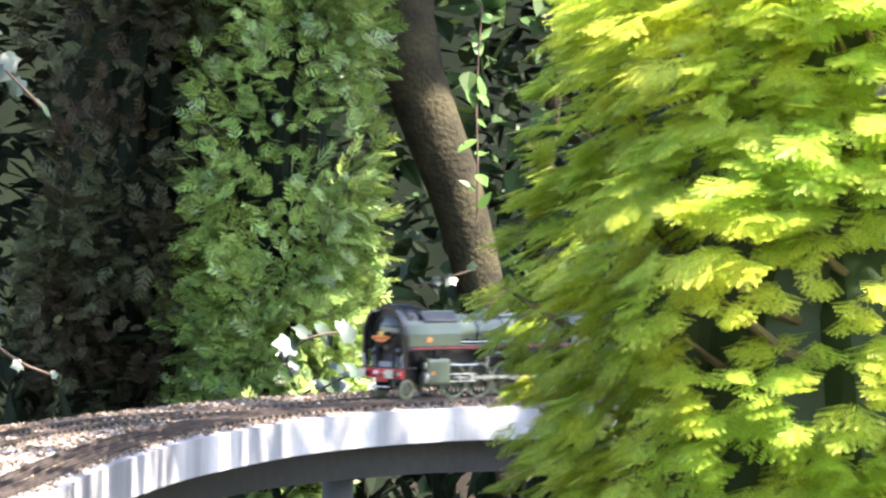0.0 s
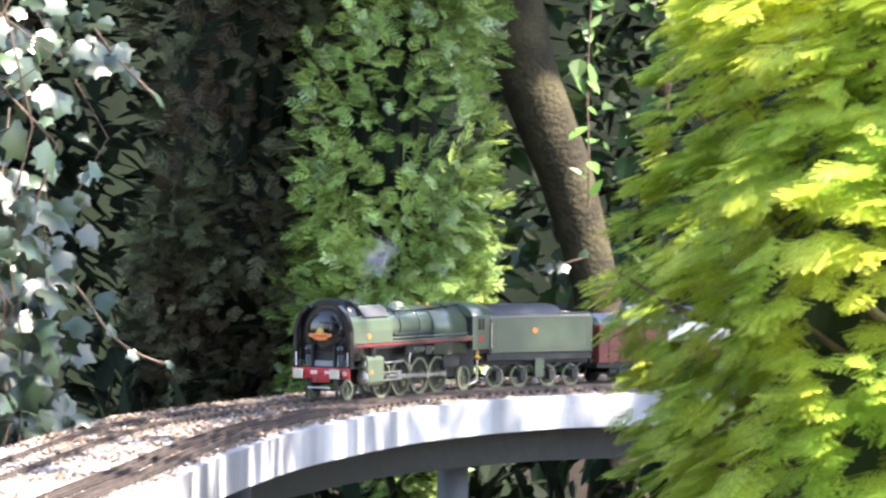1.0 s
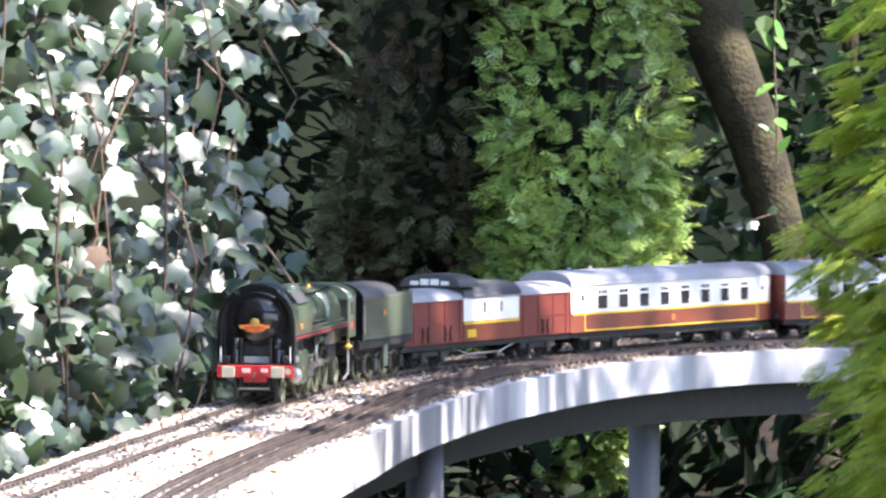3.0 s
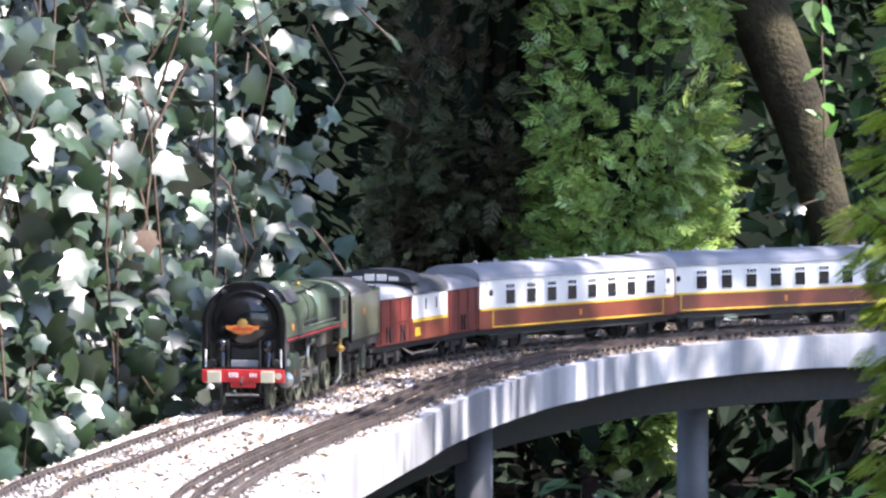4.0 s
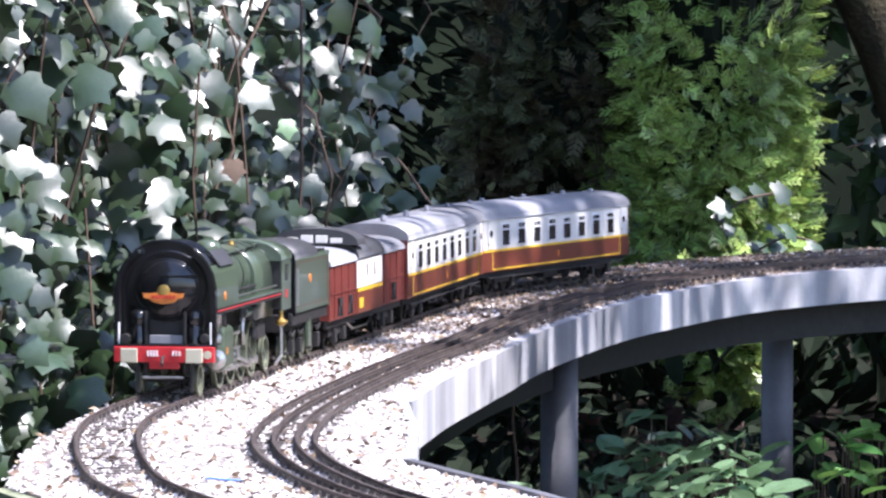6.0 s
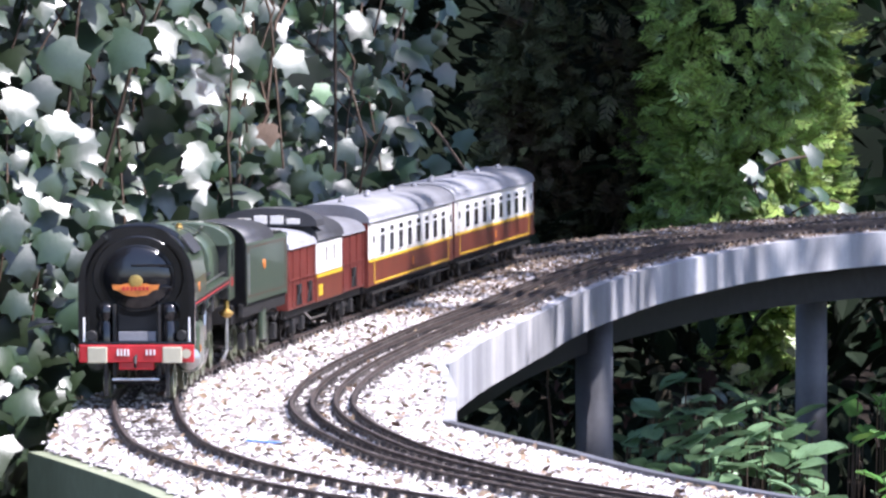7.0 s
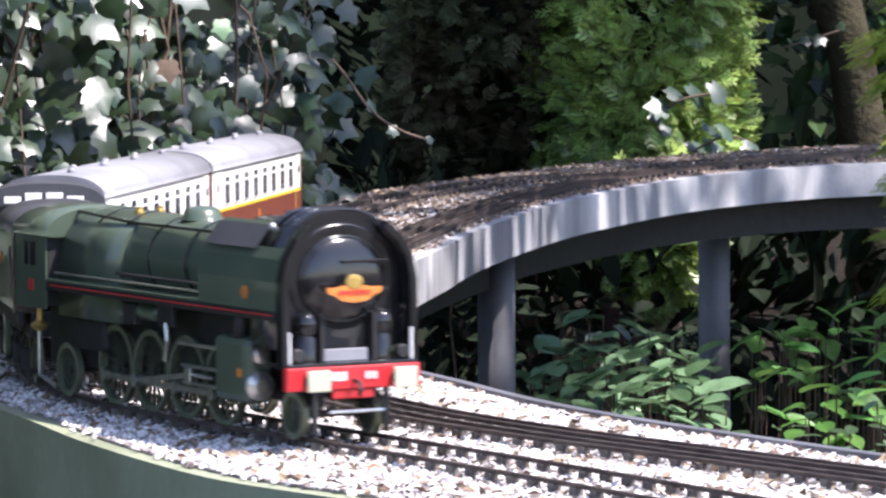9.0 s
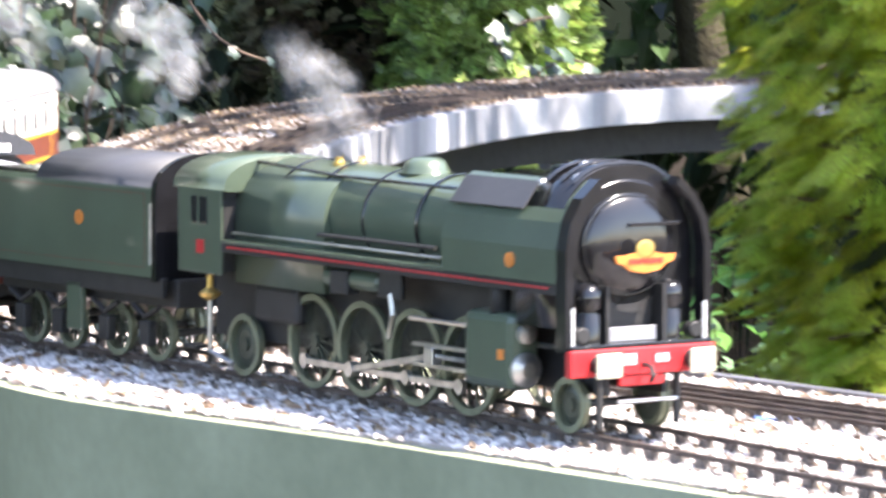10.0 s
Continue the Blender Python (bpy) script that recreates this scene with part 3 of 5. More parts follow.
    # headboard: a wide winged plate with a round crest
    wing = [(-0.0175, 0.0048), (-0.0162, 0.0008), (-0.0125, -0.0002), (-0.0085, -0.0035), (0, -0.005), (0.0085, -0.0035), (0.0125, -0.0002), (0.0162, 0.0008), (0.0175, 0.0048), (0.0115, 0.0046), (0.0065, 0.0058), (-0.0065, 0.0058), (-0.0115, 0.0046)]
    hb = part("headboard", prism([(y, 0.084 + z) for y, z in wing], 0.0, 0.0012), M["gold"], L, "orange winged headboard with a round crest")
    part("crest", lathe([(0.0052, 0), (0.0052, 0.0012), (0.0036, 0.0016)], pose(0.0, 0, 0.0915, 0, 90), 20), M["brass"], hb)
    bars(hb, 0.0014, 0, 0.0855, 7, 0.0018, 0.0028, 0.0011, "red", "x")
    part("headboard_bracket", box(X(0.006), 0.0, -0.002, 0.002, 0.083, 0.089), M["black"], hb)
    # running plate and valance
    for s in (-1, 1):
        rp = part("running_plate", box(X(0.326), X(0.112), s * 0.041 if s < 0 else 0.024, -0.024 if s < 0 else 0.041, 0.0735, 0.0755, bevel=0.0005), M["green"], L)
        part("valance", box(X(0.326), X(0.012), s * 0.0405 - 0.0006, s * 0.0405 + 0.0006, 0.068, 0.0735), M["dull"], rp)
        part("red_line", box(X(0.32), X(0.02), s * 0.0413 - 0.0003, s * 0.0413 + 0.0003, 0.0708, 0.0718), M["red"], rp)
        part("handrail", tube([(X(0.322), s * 0.0365, 0.0795), (X(0.112), s * 0.0365, 0.0795)], 0.0009), M["steel"], L, "long bright handrail")
        part("pipe_run", tube([(X(0.24), s * 0.033, 0.084), (X(0.13), s * 0.033, 0.084)], 0.0014), M["dull"], L)
        part("steam_pipe", tube([(X(0.075), s * 0.026, 0.08), (X(0.072), s * 0.033, 0.07), (X(0.07), s * 0.035, 0.05)], 0.005, 12), M["dull"], L, smooth=True)
        part("ejector_pipe", tube([(X(0.325), s * 0.02, 0.121), (X(0.29), s * 0.021, 0.1195), (X(0.24), s * 0.0205, 0.117), (X(0.12), s * 0.021, 0.1165)], 0.0012), M["black"], L)
        part("reservoir", lathe([(0.003, 0), (0.006, 0.002), (0.006, 0.052), (0.003, 0.054)], pose(X(0.232), s * 0.031, 0.061, 0, 90), 16), M["green"], L, "green air reservoir")
        # cylinder, slide bars, valve gear
        cy = part("cylinder", box(X(0.094), X(0.05), s * 0.033 - 0.0085, s * 0.033 + 0.0085, 0.017, 0.055, bevel=0.005), M["green"], L, "dull green cylinder block")
        part("cylinder_cover", lathe([(0.0085, 0), (0.0085, 0.002), (0.004, 0.004)], pose(X(0.05), s * 0.034, 0.0275, 0, 90), 18), M["steel"], cy)
        part("valve_cover", lathe([(0.005, 0), (0.005, 0.003), (0.002, 0.004)], pose(X(0.05), s * 0.034, 0.045, 0, 90), 14), M["steel"], cy)
        part("cylinder_badge", box(X(0.062), X(0.057), s * 0.0417 - 0.0003, s * 0.0417 + 0.0003, 0.032, 0.037), M["gold"], cy)
        for z in (0.0325, 0.0225):
            part("slide_bar", box(X(0.146), X(0.092), s * 0.035 - 0.0015, s * 0.035 + 0.0015, z - 0.0009, z + 0.0009), M["steel"], L)
        part("valve_rod", tube([(X(0.15), s * 0.035, 0.045), (X(0.09), s * 0.035, 0.045)], 0.0012), M["steel"], L)
        part("valve_link", tube([(X(0.168), s * 0.035, 0.056), (X(0.166), s * 0.035, 0.045), (X(0.17), s * 0.035, 0.033)], 0.0016), M["steel"], L)
        part("link_bracket", box(X(0.18), X(0.158), s * 0.034 - 0.0015, s * 0.034 + 0.0015, 0.053, 0.069, bevel=0.001), M["dull"], L)
        part("sand_box", box(X(0.222), X(0.205), s * 0.034 - 0.004, s * 0.034 + 0.004, 0.052, 0.066, bevel=0.001), M["dull"], L)
        # cab side
        cab = part("cab_side", box(X(0.372), X(0.326), s * 0.0405 - 0.0008, s * 0.0405 + 0.0008, 0.054, 0.105, bevel=0.0006), M["green"], L, "green cab side with a window")
        part("cab_window", box(X(0.358), X(0.34), s * 0.0407 - 0.001, s * 0.0407 + 0.001, 0.083, 0.1, bevel=0.001), M["pane"], cab)
        part("window_bar", box(X(0.3498), X(0.3482), s * 0.0407 - 0.0014, s * 0.0407 + 0.0014, 0.083, 0.1), M["green"], cab)
        part("cab_badge", box(X(0.352), X(0.344), s * 0.0414 - 0.0003, s * 0.0414 + 0.0003, 0.066, 0.074, bevel=0.0002), M["red"], cab, "small red number panel")
        part("injector", lathe([(0.002, 0), (0.005, 0.002), (0.006, 0.004), (0.002, 0.007), (0.002, 0.014)], pose(X(0.345), s * 0.037, 0.039), 14), M["brass"], L, "brass injector")
        part("injector_pipe", tube([(X(0.345), s * 0.037, 0.042), (X(0.345), s * 0.037, 0.012), (X(0.325), s * 0.035, 0.006)], 0.0016), M["steel"], L)
        part("cab_step", box(X(0.368), X(0.354), s * 0.036 - 0.004, s * 0.036 + 0.004, 0.012, 0.014), M["dull"], L)
        part("frame", box(X(0.372), X(0.006), s * 0.0165 - 0.001, s * 0.0165 + 0.001, 0.018, 0.072), M["dull"], L)
    part("cab_front", prism(arch(0.0395, 0.104, 0.121, 10, 0.056), X(0.328), X(0.326)), M["dull"], L)
    part("cab_roof", prism([(y * 1.03, z + 0.001) for y, z in arch(0.0405, 0.1035, 0.1228, 14)] + [(-0.039, 0.1035), (0.039, 0.1035)][::1], X(0.376), X(0.322)), M["green"], L, "light green curved cab roof", "sides")
    part("ash_pan", box(X(0.315), X(0.27), -0.028, 0.028, 0.03, 0.05, bevel=0.003), M["dull"], L)
    part("drawbar", box(X(0.39), X(0.37), -0.006, 0.006, 0.025, 0.03), M["dull"], L)
    wheelset(L, X(0.026), 0.0125, mat="tyre")
    for d in (0.112, 0.161, 0.21, 0.259):
        wheelset(L, X(d), 0.0235, 14, crank=0.0105)
    wheelset(L, X(0.33), 0.0155)
    for s in (-1, 1):
        bm = box(-0.077, 0.077, -0.0011, 0.0011, -0.0018, 0.0018, bevel=0.0004)
        for k in (-0.0735, -0.0245, 0.0245, 0.0735):
            add_lathe(bm, [(0.0038, -0.0014), (0.0038, 0.0014)], pose(k, 0, 0, 90), 12)
        rod = part("coupling_rod", bm, M["steel"], L, "bright steel coupling rod")
        bm = box(0, 0.084, -0.0009, 0.0009, -0.0016, 0.0016, bevel=0.0003)
        add_lathe(bm, [(0.004, -0.0014), (0.004, 0.0014)], pose(0, 0, 0, 90), 12)
        con = part("connecting_rod", bm, M["steel"], L, "bright steel connecting rod")
        cross = part("crosshead", box(-0.004, 0.004, -0.003, 0.003, -0.0042, 0.0042, bevel=0.0006), M["steel"], L)
        pist = part("piston_rod", tube([(0.0, 0, 0), (0.03, 0, 0)], 0.0012, 8), M["steel"], cross)
        RODS.append((rod, con, cross, s))
    lower(L)
    HEADS[L] = (0.0, 0.07, 0.31)
    return L


def build_tender():
    T = tagged(new("tender"), "green model locomotive tender with an orange badge", "tender")
    n = TENDER
    out = arch(0.040, 0.1, 0.112, 10, 0.047)
    part("tank", prism([(y, min(z, 0.103)) for y, z in out], -n + 0.002, -0.012), M["green"], T, "green tender tank side with faint lining")
    part("tank_top", prism(arch(0.0395, 0.1005, 0.119, 12), -n + 0.055, -0.014), M["darkroof"], T, "black rounded tender top", "sides")
    part("front_plate", prism(arch(0.0405, 0.098, 0.1215, 12, 0.045), -0.0125, -0.008), M["black"], T, "black curved front plate")
    part("rear_plate", box(-n, -n + 0.003, -0.04, 0.04, 0.045, 0.104, bevel=0.0008), M["green"], T)
    part("coal_rail", box(-n + 0.002, -n + 0.053, -0.036, 0.036, 0.103, 0.106, bevel=0.001), M["black"], T)
    for s in (-1, 1):
        part("badge", lathe([(0.0045, 0), (0.0045, 0.0006)], pose(-0.088, s * 0.04, 0.079, -90 * s), 16), M["gold"], T, "small orange badge")
        for x0, x1, z0, z1 in ((-n + 0.01, -0.02, 0.0972, 0.0976), (-n + 0.01, -0.02, 0.0524, 0.0528), (-0.0204, -0.02, 0.0524, 0.0976), (-n + 0.01, -n + 0.0104, 0.0524, 0.0976)):
            part("lining", box(x0, x1, s * 0.04 - 0.0002, s * 0.04 + 0.0003, z0, z1), M["maroon"], T)
        part("solebar", box(-n, -0.006, s * 0.036 - 0.002, s * 0.036 + 0.002, 0.036, 0.047, bevel=0.0006), M["dull"], T)
        part("tank_filler_box", box(-0.106, -0.09, s * 0.036 - 0.002, s * 0.036 + 0.002, 0.012, 0.04, bevel=0.001), M["green"], T)
        for x in (-0.03, -0.072, -0.122, -0.163):
            ab = part("axlebox", box(x - 0.005, x + 0.005, s * 0.032 - 0.003, s * 0.032 + 0.003, 0.008, 0.022, bevel=0.001), M["dull"], T)
            part("spring", tube([(x - 0.013, s * 0.033, 0.03), (x, s * 0.033, 0.024), (x + 0.013, s * 0.033, 0.03)], 0.0016), M["dull"], ab)
        part("handrail", tube([(-0.0105, s * 0.0425, 0.055), (-0.0105, s * 0.0425, 0.092)], 0.0008), M["steel"], T)
    part("chassis", box(-n, -0.002, -0.03, 0.03, 0.03, 0.046, bevel=0.001), M["dull"], T)
    for x in (-0.03, -0.072, -0.122, -0.163):
        wheelset(T, x, 0.014, 10)
    lower(T)
    HEADS[T] = (LOCO + 0.006, 0.045, 0.15)
    return T


def bogie(parent, x, wheelbase=0.052, r=0.0135):
    bg = part("bogie", box(x - 0.012, x + 0.012, -0.03, 0.03, 0.018, 0.026, bevel=0.001), M["dull"], parent)
    for s in (-1, 1):
        part("side_frame", box(x - 0.043, x + 0.043, s * 0.031 - 0.0015, s * 0.031 + 0.0015, 0.013, 0.021, bevel=0.001), M["dull"], bg)
        for d in (-wheelbase / 2, wheelbase / 2):
            part("axlebox", box(x + d - 0.005, x + d + 0.005, s * 0.033 - 0.003, s * 0.033 + 0.003, 0.007, 0.02, bevel=0.001), M["dull"], bg)
    for d in (-wheelbase / 2, wheelbase / 2):
        wheelset(parent, x + d, r, mat="dull")


def build_coach():
    C = tagged(new("coach"), "cream and chocolate passenger coach with grey roof and yellow lining", "railway coach", "passenger coaches")
    n, w = COACH, 0.041
    z0, zw, ze = 0.027, 0.053, 0.089
    part("lower_body", box(-n, 0, -w, w, z0, zw, bevel=0.0008), M["brown"], C, "chocolate brown lower body")
    part("upper_body", box(-n + 0.0005, -0.0005, -w + 0.0006, w - 0.0006, zw, ze), M["cream"], C, "cream upper body")
    part("roof", prism(arch(w + 0.0015, ze, 0.107, 16), -n - 0.001, 0.001), M["roof"], C, "grey arched roof", "sides")
    for k in range(7):
        part("roof_vent", lathe([(0.003, 0), (0.0035, 0.0025), (0.002, 0.0045), (0, 0.005)], pose(-0.045 - k * 0.064, 0.006 * (-1) ** k, 0.106), 10, cap=False), M["roof"], C, smooth=True)
    for x0, x1 in ((-0.0008, 0.0009), (-n - 0.0009, -n + 0.0008)):
        end = part("end_wall", prism(arch(w, ze, 0.105, 12, z0 + 0.001), x0, x1), M["maroon"], C, "red brown end wall")
        sgn = 1 if x1 > 0 else -1
        xx = x1 if sgn > 0 else x0
        part("gangway", box(min(xx, xx + sgn * 0.007), max(xx, xx + sgn * 0.007), -0.014, 0.014, 0.028, 0.092, bevel=0.001), M["maroon"], end)
    for s in (-1, 1):
        y = s * w
        for k in range(8):
            x = -0.07 - k * (n - 0.1) / 7.7
            win = part("window", box(x - 0.0125, x + 0.0125, y - 0.0006, y + 0.0006, 0.056, 0.083, bevel=0.0004), M["white"], C)
            part("pane", box(x - 0.0102, x + 0.0102, y - 0.0009, y + 0.0009, 0.0572, 0.0745), M["pane"], win)
            for j in (-1, 0, 1):
                part("vent_light", box(x + j * 0.0066 - 0.0024, x + j * 0.0066 + 0.0024, y - 0.0009, y + 0.0009, 0.0765, 0.0815), M["pane"], win)
        for x in (-0.026, -n + 0.018):
            door = part("door", box(x - 0.009, x + 0.009, y - 0.0005, y + 0.0005, 0.0545, 0.087), M["cream"], C)
            part("oval_window", lathe([(0.0042, 0), (0.0042, 0.0005)], pose(x, y + s * 0.0003, 0.072, -90 * s), 16), M["pane"], door)
            part("door_handle", box(x + 0.006, x + 0.0075, y - 0.001, y + 0.001, 0.058, 0.061), M["brass"], door)
        for a, b, c, d in ((-n + 0.004, -0.004, zw - 0.0026, zw - 0.0002), (-n + 0.03, -0.03, z0 + 0.002, z0 + 0.0037), (-0.0317, -0.03, z0 + 0.002, zw - 0.003), (-n + 0.03, -n + 0.0317, z0 + 0.002, zw - 0.003)):
            part("yellow_line", box(a, b, y - 0.0003, y + 0.0004, c, d), M["yellow"], C, "yellow lining")
        part("crest", box(-n / 2 - 0.003, -n / 2 + 0.003, y - 0.0004, y + 0.0004, 0.036, 0.044, bevel=0.0002), M["gold"], C)
        part("solebar", box(-n, 0, s * 0.034 - 0.0015, s * 0.034 + 0.0015, 0.021, 0.0275), M["dull"], C)
        part("footboard", box(-n + 0.02, -0.02, s * 0.039 - 0.002, s * 0.039 + 0.002, 0.019, 0.0205), M["dull"], C)
        part("truss_rod", tube([(-0.15, s * 0.028, 0.022), (-0.2, s * 0.028, 0.011), (-0.28, s * 0.028, 0.011), (-0.33, s * 0.028, 0.022)], 0.001), M["dull"], C)
        for e in (0.0, -n):
            sg = 1 if e == 0 else -1
            part("buffer", lathe([(0.0025, 0), (0.0025, 0.007), (0.005, 0.0075), (0.005, 0.009)], pose(e, s * 0.026, 0.031, 0, 90 * sg), 12), M["dull"], C)
    part("underframe", box(-n + 0.004, -0.004, -0.03, 0.03, 0.022, 0.027), M["dull"], C)
    part("battery_box", box(-0.26, -0.215, -0.03, 0.03, 0.011, 0.022, bevel=0.001), M["dull"], C)
    bogie(C, -0.08), bogie(C, -n + 0.08)
    return C


def build_van():
    V = tagged(new("guards_van"), "red brown luggage van with a cream doorway and raised lookout", "railway van")
    n, w = VAN, 0.0395
    u = VAN / 0.245
    z0, ze = 0.029, 0.082
    part("body", box(-n, 0, -w, w, z0, ze, bevel=0.0008), M["maroon"], V, "red brown panelled body")
    part("roof", prism(arch(w + 0.0015, ze, 0.096, 12), -n - 0.001, 0.001), M["roof"], V, "pale grey low curved roof", "sides")
    part("mid_body", box(-0.165 * u, -0.083 * u, -w - 0.0012, w + 0.0012, 0.054, ze + 0.002, bevel=0.0006), M["cream"], V, "cream middle doors")
    part("mid_lower_body", box(-0.165 * u, -0.083 * u, -w - 0.0012, w + 0.0012, z0, 0.053, bevel=0.0006), M["brown"], V, "brown lower doors with yellow lining")
    part("mid_roof", prism(arch(w + 0.003, ze + 0.002, 0.103, 12), -0.166 * u, -0.082 * u), M["darkroof"], V, "dark raised roof", "sides")
    look_out = part("lookout", prism(arch(w + 0.004, 0.0985, 0.1135, 12, 0.0975), -0.1 * u, -0.074 * u), M["darkroof"], V, "arched lookout with small panes")
    for k in range(4):
        part("pane", box(-0.074 * u - 0.0006, -0.074 * u + 0.0008, -0.0285 + k * 0.0148, -0.0165 + k * 0.0148, 0.0995, 0.107 if k in (1, 2) else 0.1045, bevel=0.0003), M["cream"], look_out)
    for s in (-1, 1):
        y = s * w
        for x in [k * u for k in (-0.012, -0.034, -0.056, -0.078, -0.172, -0.195, -0.218, -0.238)]:
            part("panel_strip", box(x - 0.0009, x + 0.0009, y - 0.0009, y + 0.0009, z0 + 0.002, ze - 0.001), M["maroon"], V)
        for x0, x1 in ((-0.08 * u, -0.003), (-n + 0.003, -0.168 * u)):
            part("waist_strip", box(x0, x1, y - 0.0009, y + 0.0009, 0.054, 0.0556), M["maroon"], V)
        for x in (-0.028 * u, -0.06 * u, -0.205 * u):
            for q in (-0.007, 0.007):
                part("door_bracket", tube([(x + q, y * 1.03, 0.032), (x + q * 0.7, y * 1.03, 0.042), (x + q, y * 1.03, 0.05)], 0.0013), M["dull"], V)
        ym = s * (w + 0.0012)
        part("yellow_line", box(-0.165 * u, -0.083 * u, ym - 0.0003, ym + 0.0004, 0.0505, 0.0535), M["yellow"], V, "yellow lining")
        part("yellow_panel", box(-0.1 * u, -0.088 * u, ym - 0.0003, ym + 0.0005, 0.034, 0.044), M["yellow"], V)
        for x in (-0.113 * u, -0.138 * u):
            part("window_slot", box(x - 0.0016, x + 0.0016, ym - 0.0004, ym + 0.0005, 0.064, 0.077), M["pane"], V)
        part("solebar", box(-n, 0, s * 0.034 - 0.0015, s * 0.034 + 0.0015, 0.022, 0.0292), M["dull"], V)
        part("truss_rod", tube([(-0.12, s * 0.03, 0.023), (-0.16, s * 0.03, 0.013), (-0.235, s * 0.03, 0.013), (-0.275, s * 0.03, 0.023)], 0.0012), M["steel"], V)
        for e in (0.0, -n):
            sg = 1 if e == 0 else -1
            part("buffer", lathe([(0.0025, 0), (0.0025, 0.007), (0.005, 0.0075), (0.005, 0.009)], pose(e, s * 0.026, 0.031, 0, 90 * sg), 12), M["dull"], V)
    part("underframe", box(-n + 0.004, -0.004, -0.03, 0.03, 0.022, 0.029), M["dull"], V)
    bogie(V, -0.07, 0.045), bogie(V, -n + 0.07, 0.045)
    HEADS[V] = (LOCO + 0.006 + TENDER + 0.014, 0.07, VAN - 0.07)
    return V


# seconds, and the front's distance along the line
FRONT_ARC = [(0.0, 2.443), (0.5, 2.679), (1.0, 2.881), (1.5, 3.06), (2.0, 3.264), (2.5, 3.481), (3.0, 3.788), (4.5, 4.302), (5.0, 4.541), (6.5, 5.113), (7.0, 5.33), (7.5, 5.582), (8.0, 5.778), (8.5, 5.969), (9.0, 6.113), (9.5, 6.323), (10.0, 6.539)]


def front_at(t):
    """The front's distance along the line, smoothly."""
    ts, ss = np.array(FRONT_ARC).T
    g = np.gradient(ss, ts)
    i = min(max(int(np.searchsorted(ts, t, side="right")) - 1, 0), len(ts) - 2)
    h = ts[i + 1] - ts[i]
    u = (t - ts[i]) / h
    return float((2 * u ** 3 - 3 * u ** 2 + 1) * ss[i] + (u ** 3 - 2 * u ** 2 + u) * h * g[i] + (3 * u ** 2 - 2 * u ** 3) * ss[i + 1] + (u ** 3 - u ** 2) * h * g[i + 1])


def vehicle_pose(head, a, b, t):
    s = front_at(t) - head
    p, q = on_line(s - a), on_line(s - b)
    d = (p - q).normalized()
    e = p + d * a
    yaw, pitch = math.degrees(math.atan2(d.y, d.x)), math.degrees(math.asin(d.z))
    return pose(e.x, e.y, e.z, 0, -pitch, yaw)


PUFFS = []     # steam: object, time of leaving, place on the locomotive, drift


def build_steam():
    """Loose wisps of thin vapour that leave the chimney and the valves."""
    rg = np.random.default_rng(21)
    disc = ([(math.cos(a), math.sin(a), 0) for a in np.linspace(0, 2 * math.pi, 9)[:-1]], [tuple(range(8))])
    for te, x, drift, stretch in ((0.75, -0.06, (-0.02, 0.05, 0.2), 0.018), (0.95, -0.06, (-0.06, 0.05, 0.2), 0.024), (1.25, -0.06, (-0.12, 0.0, 0.22), 0.02), (1.45, -0.06, (-0.1, 0.0, 0.24), 0.02),
                                  (6.15, -0.2, (-0.03, 0.0, 0.1), 0.02), (9.3, -0.17, (-0.12, 0.06, 0.09), 0.026), (9.5, -0.13, (-0.11, 0.06, 0.08), 0.026), (9.7, -0.1, (-0.1, 0.06, 0.06), 0.024)):
        n = 130
        off = np.clip(rg.normal(0, 1, (n, 3)), -2.2, 2.2) * np.array((stretch, 0.0085, 0.0075))
        m = frames(off, rg.normal(size=(n, 3)), rg.normal(size=(n, 3)), rg.uniform(0.005, 0.0085, n))
        puff = shape("steam_puff", *scatter(*disc, m), M["steam"])
        tagged(puff, "thin white wisp of steam drifting from the locomotive", "steam", "wisps of steam", kind="stuff")
        PUFFS.append((puff, te, Vector((x, 0, 0.09)), Vector(drift)))


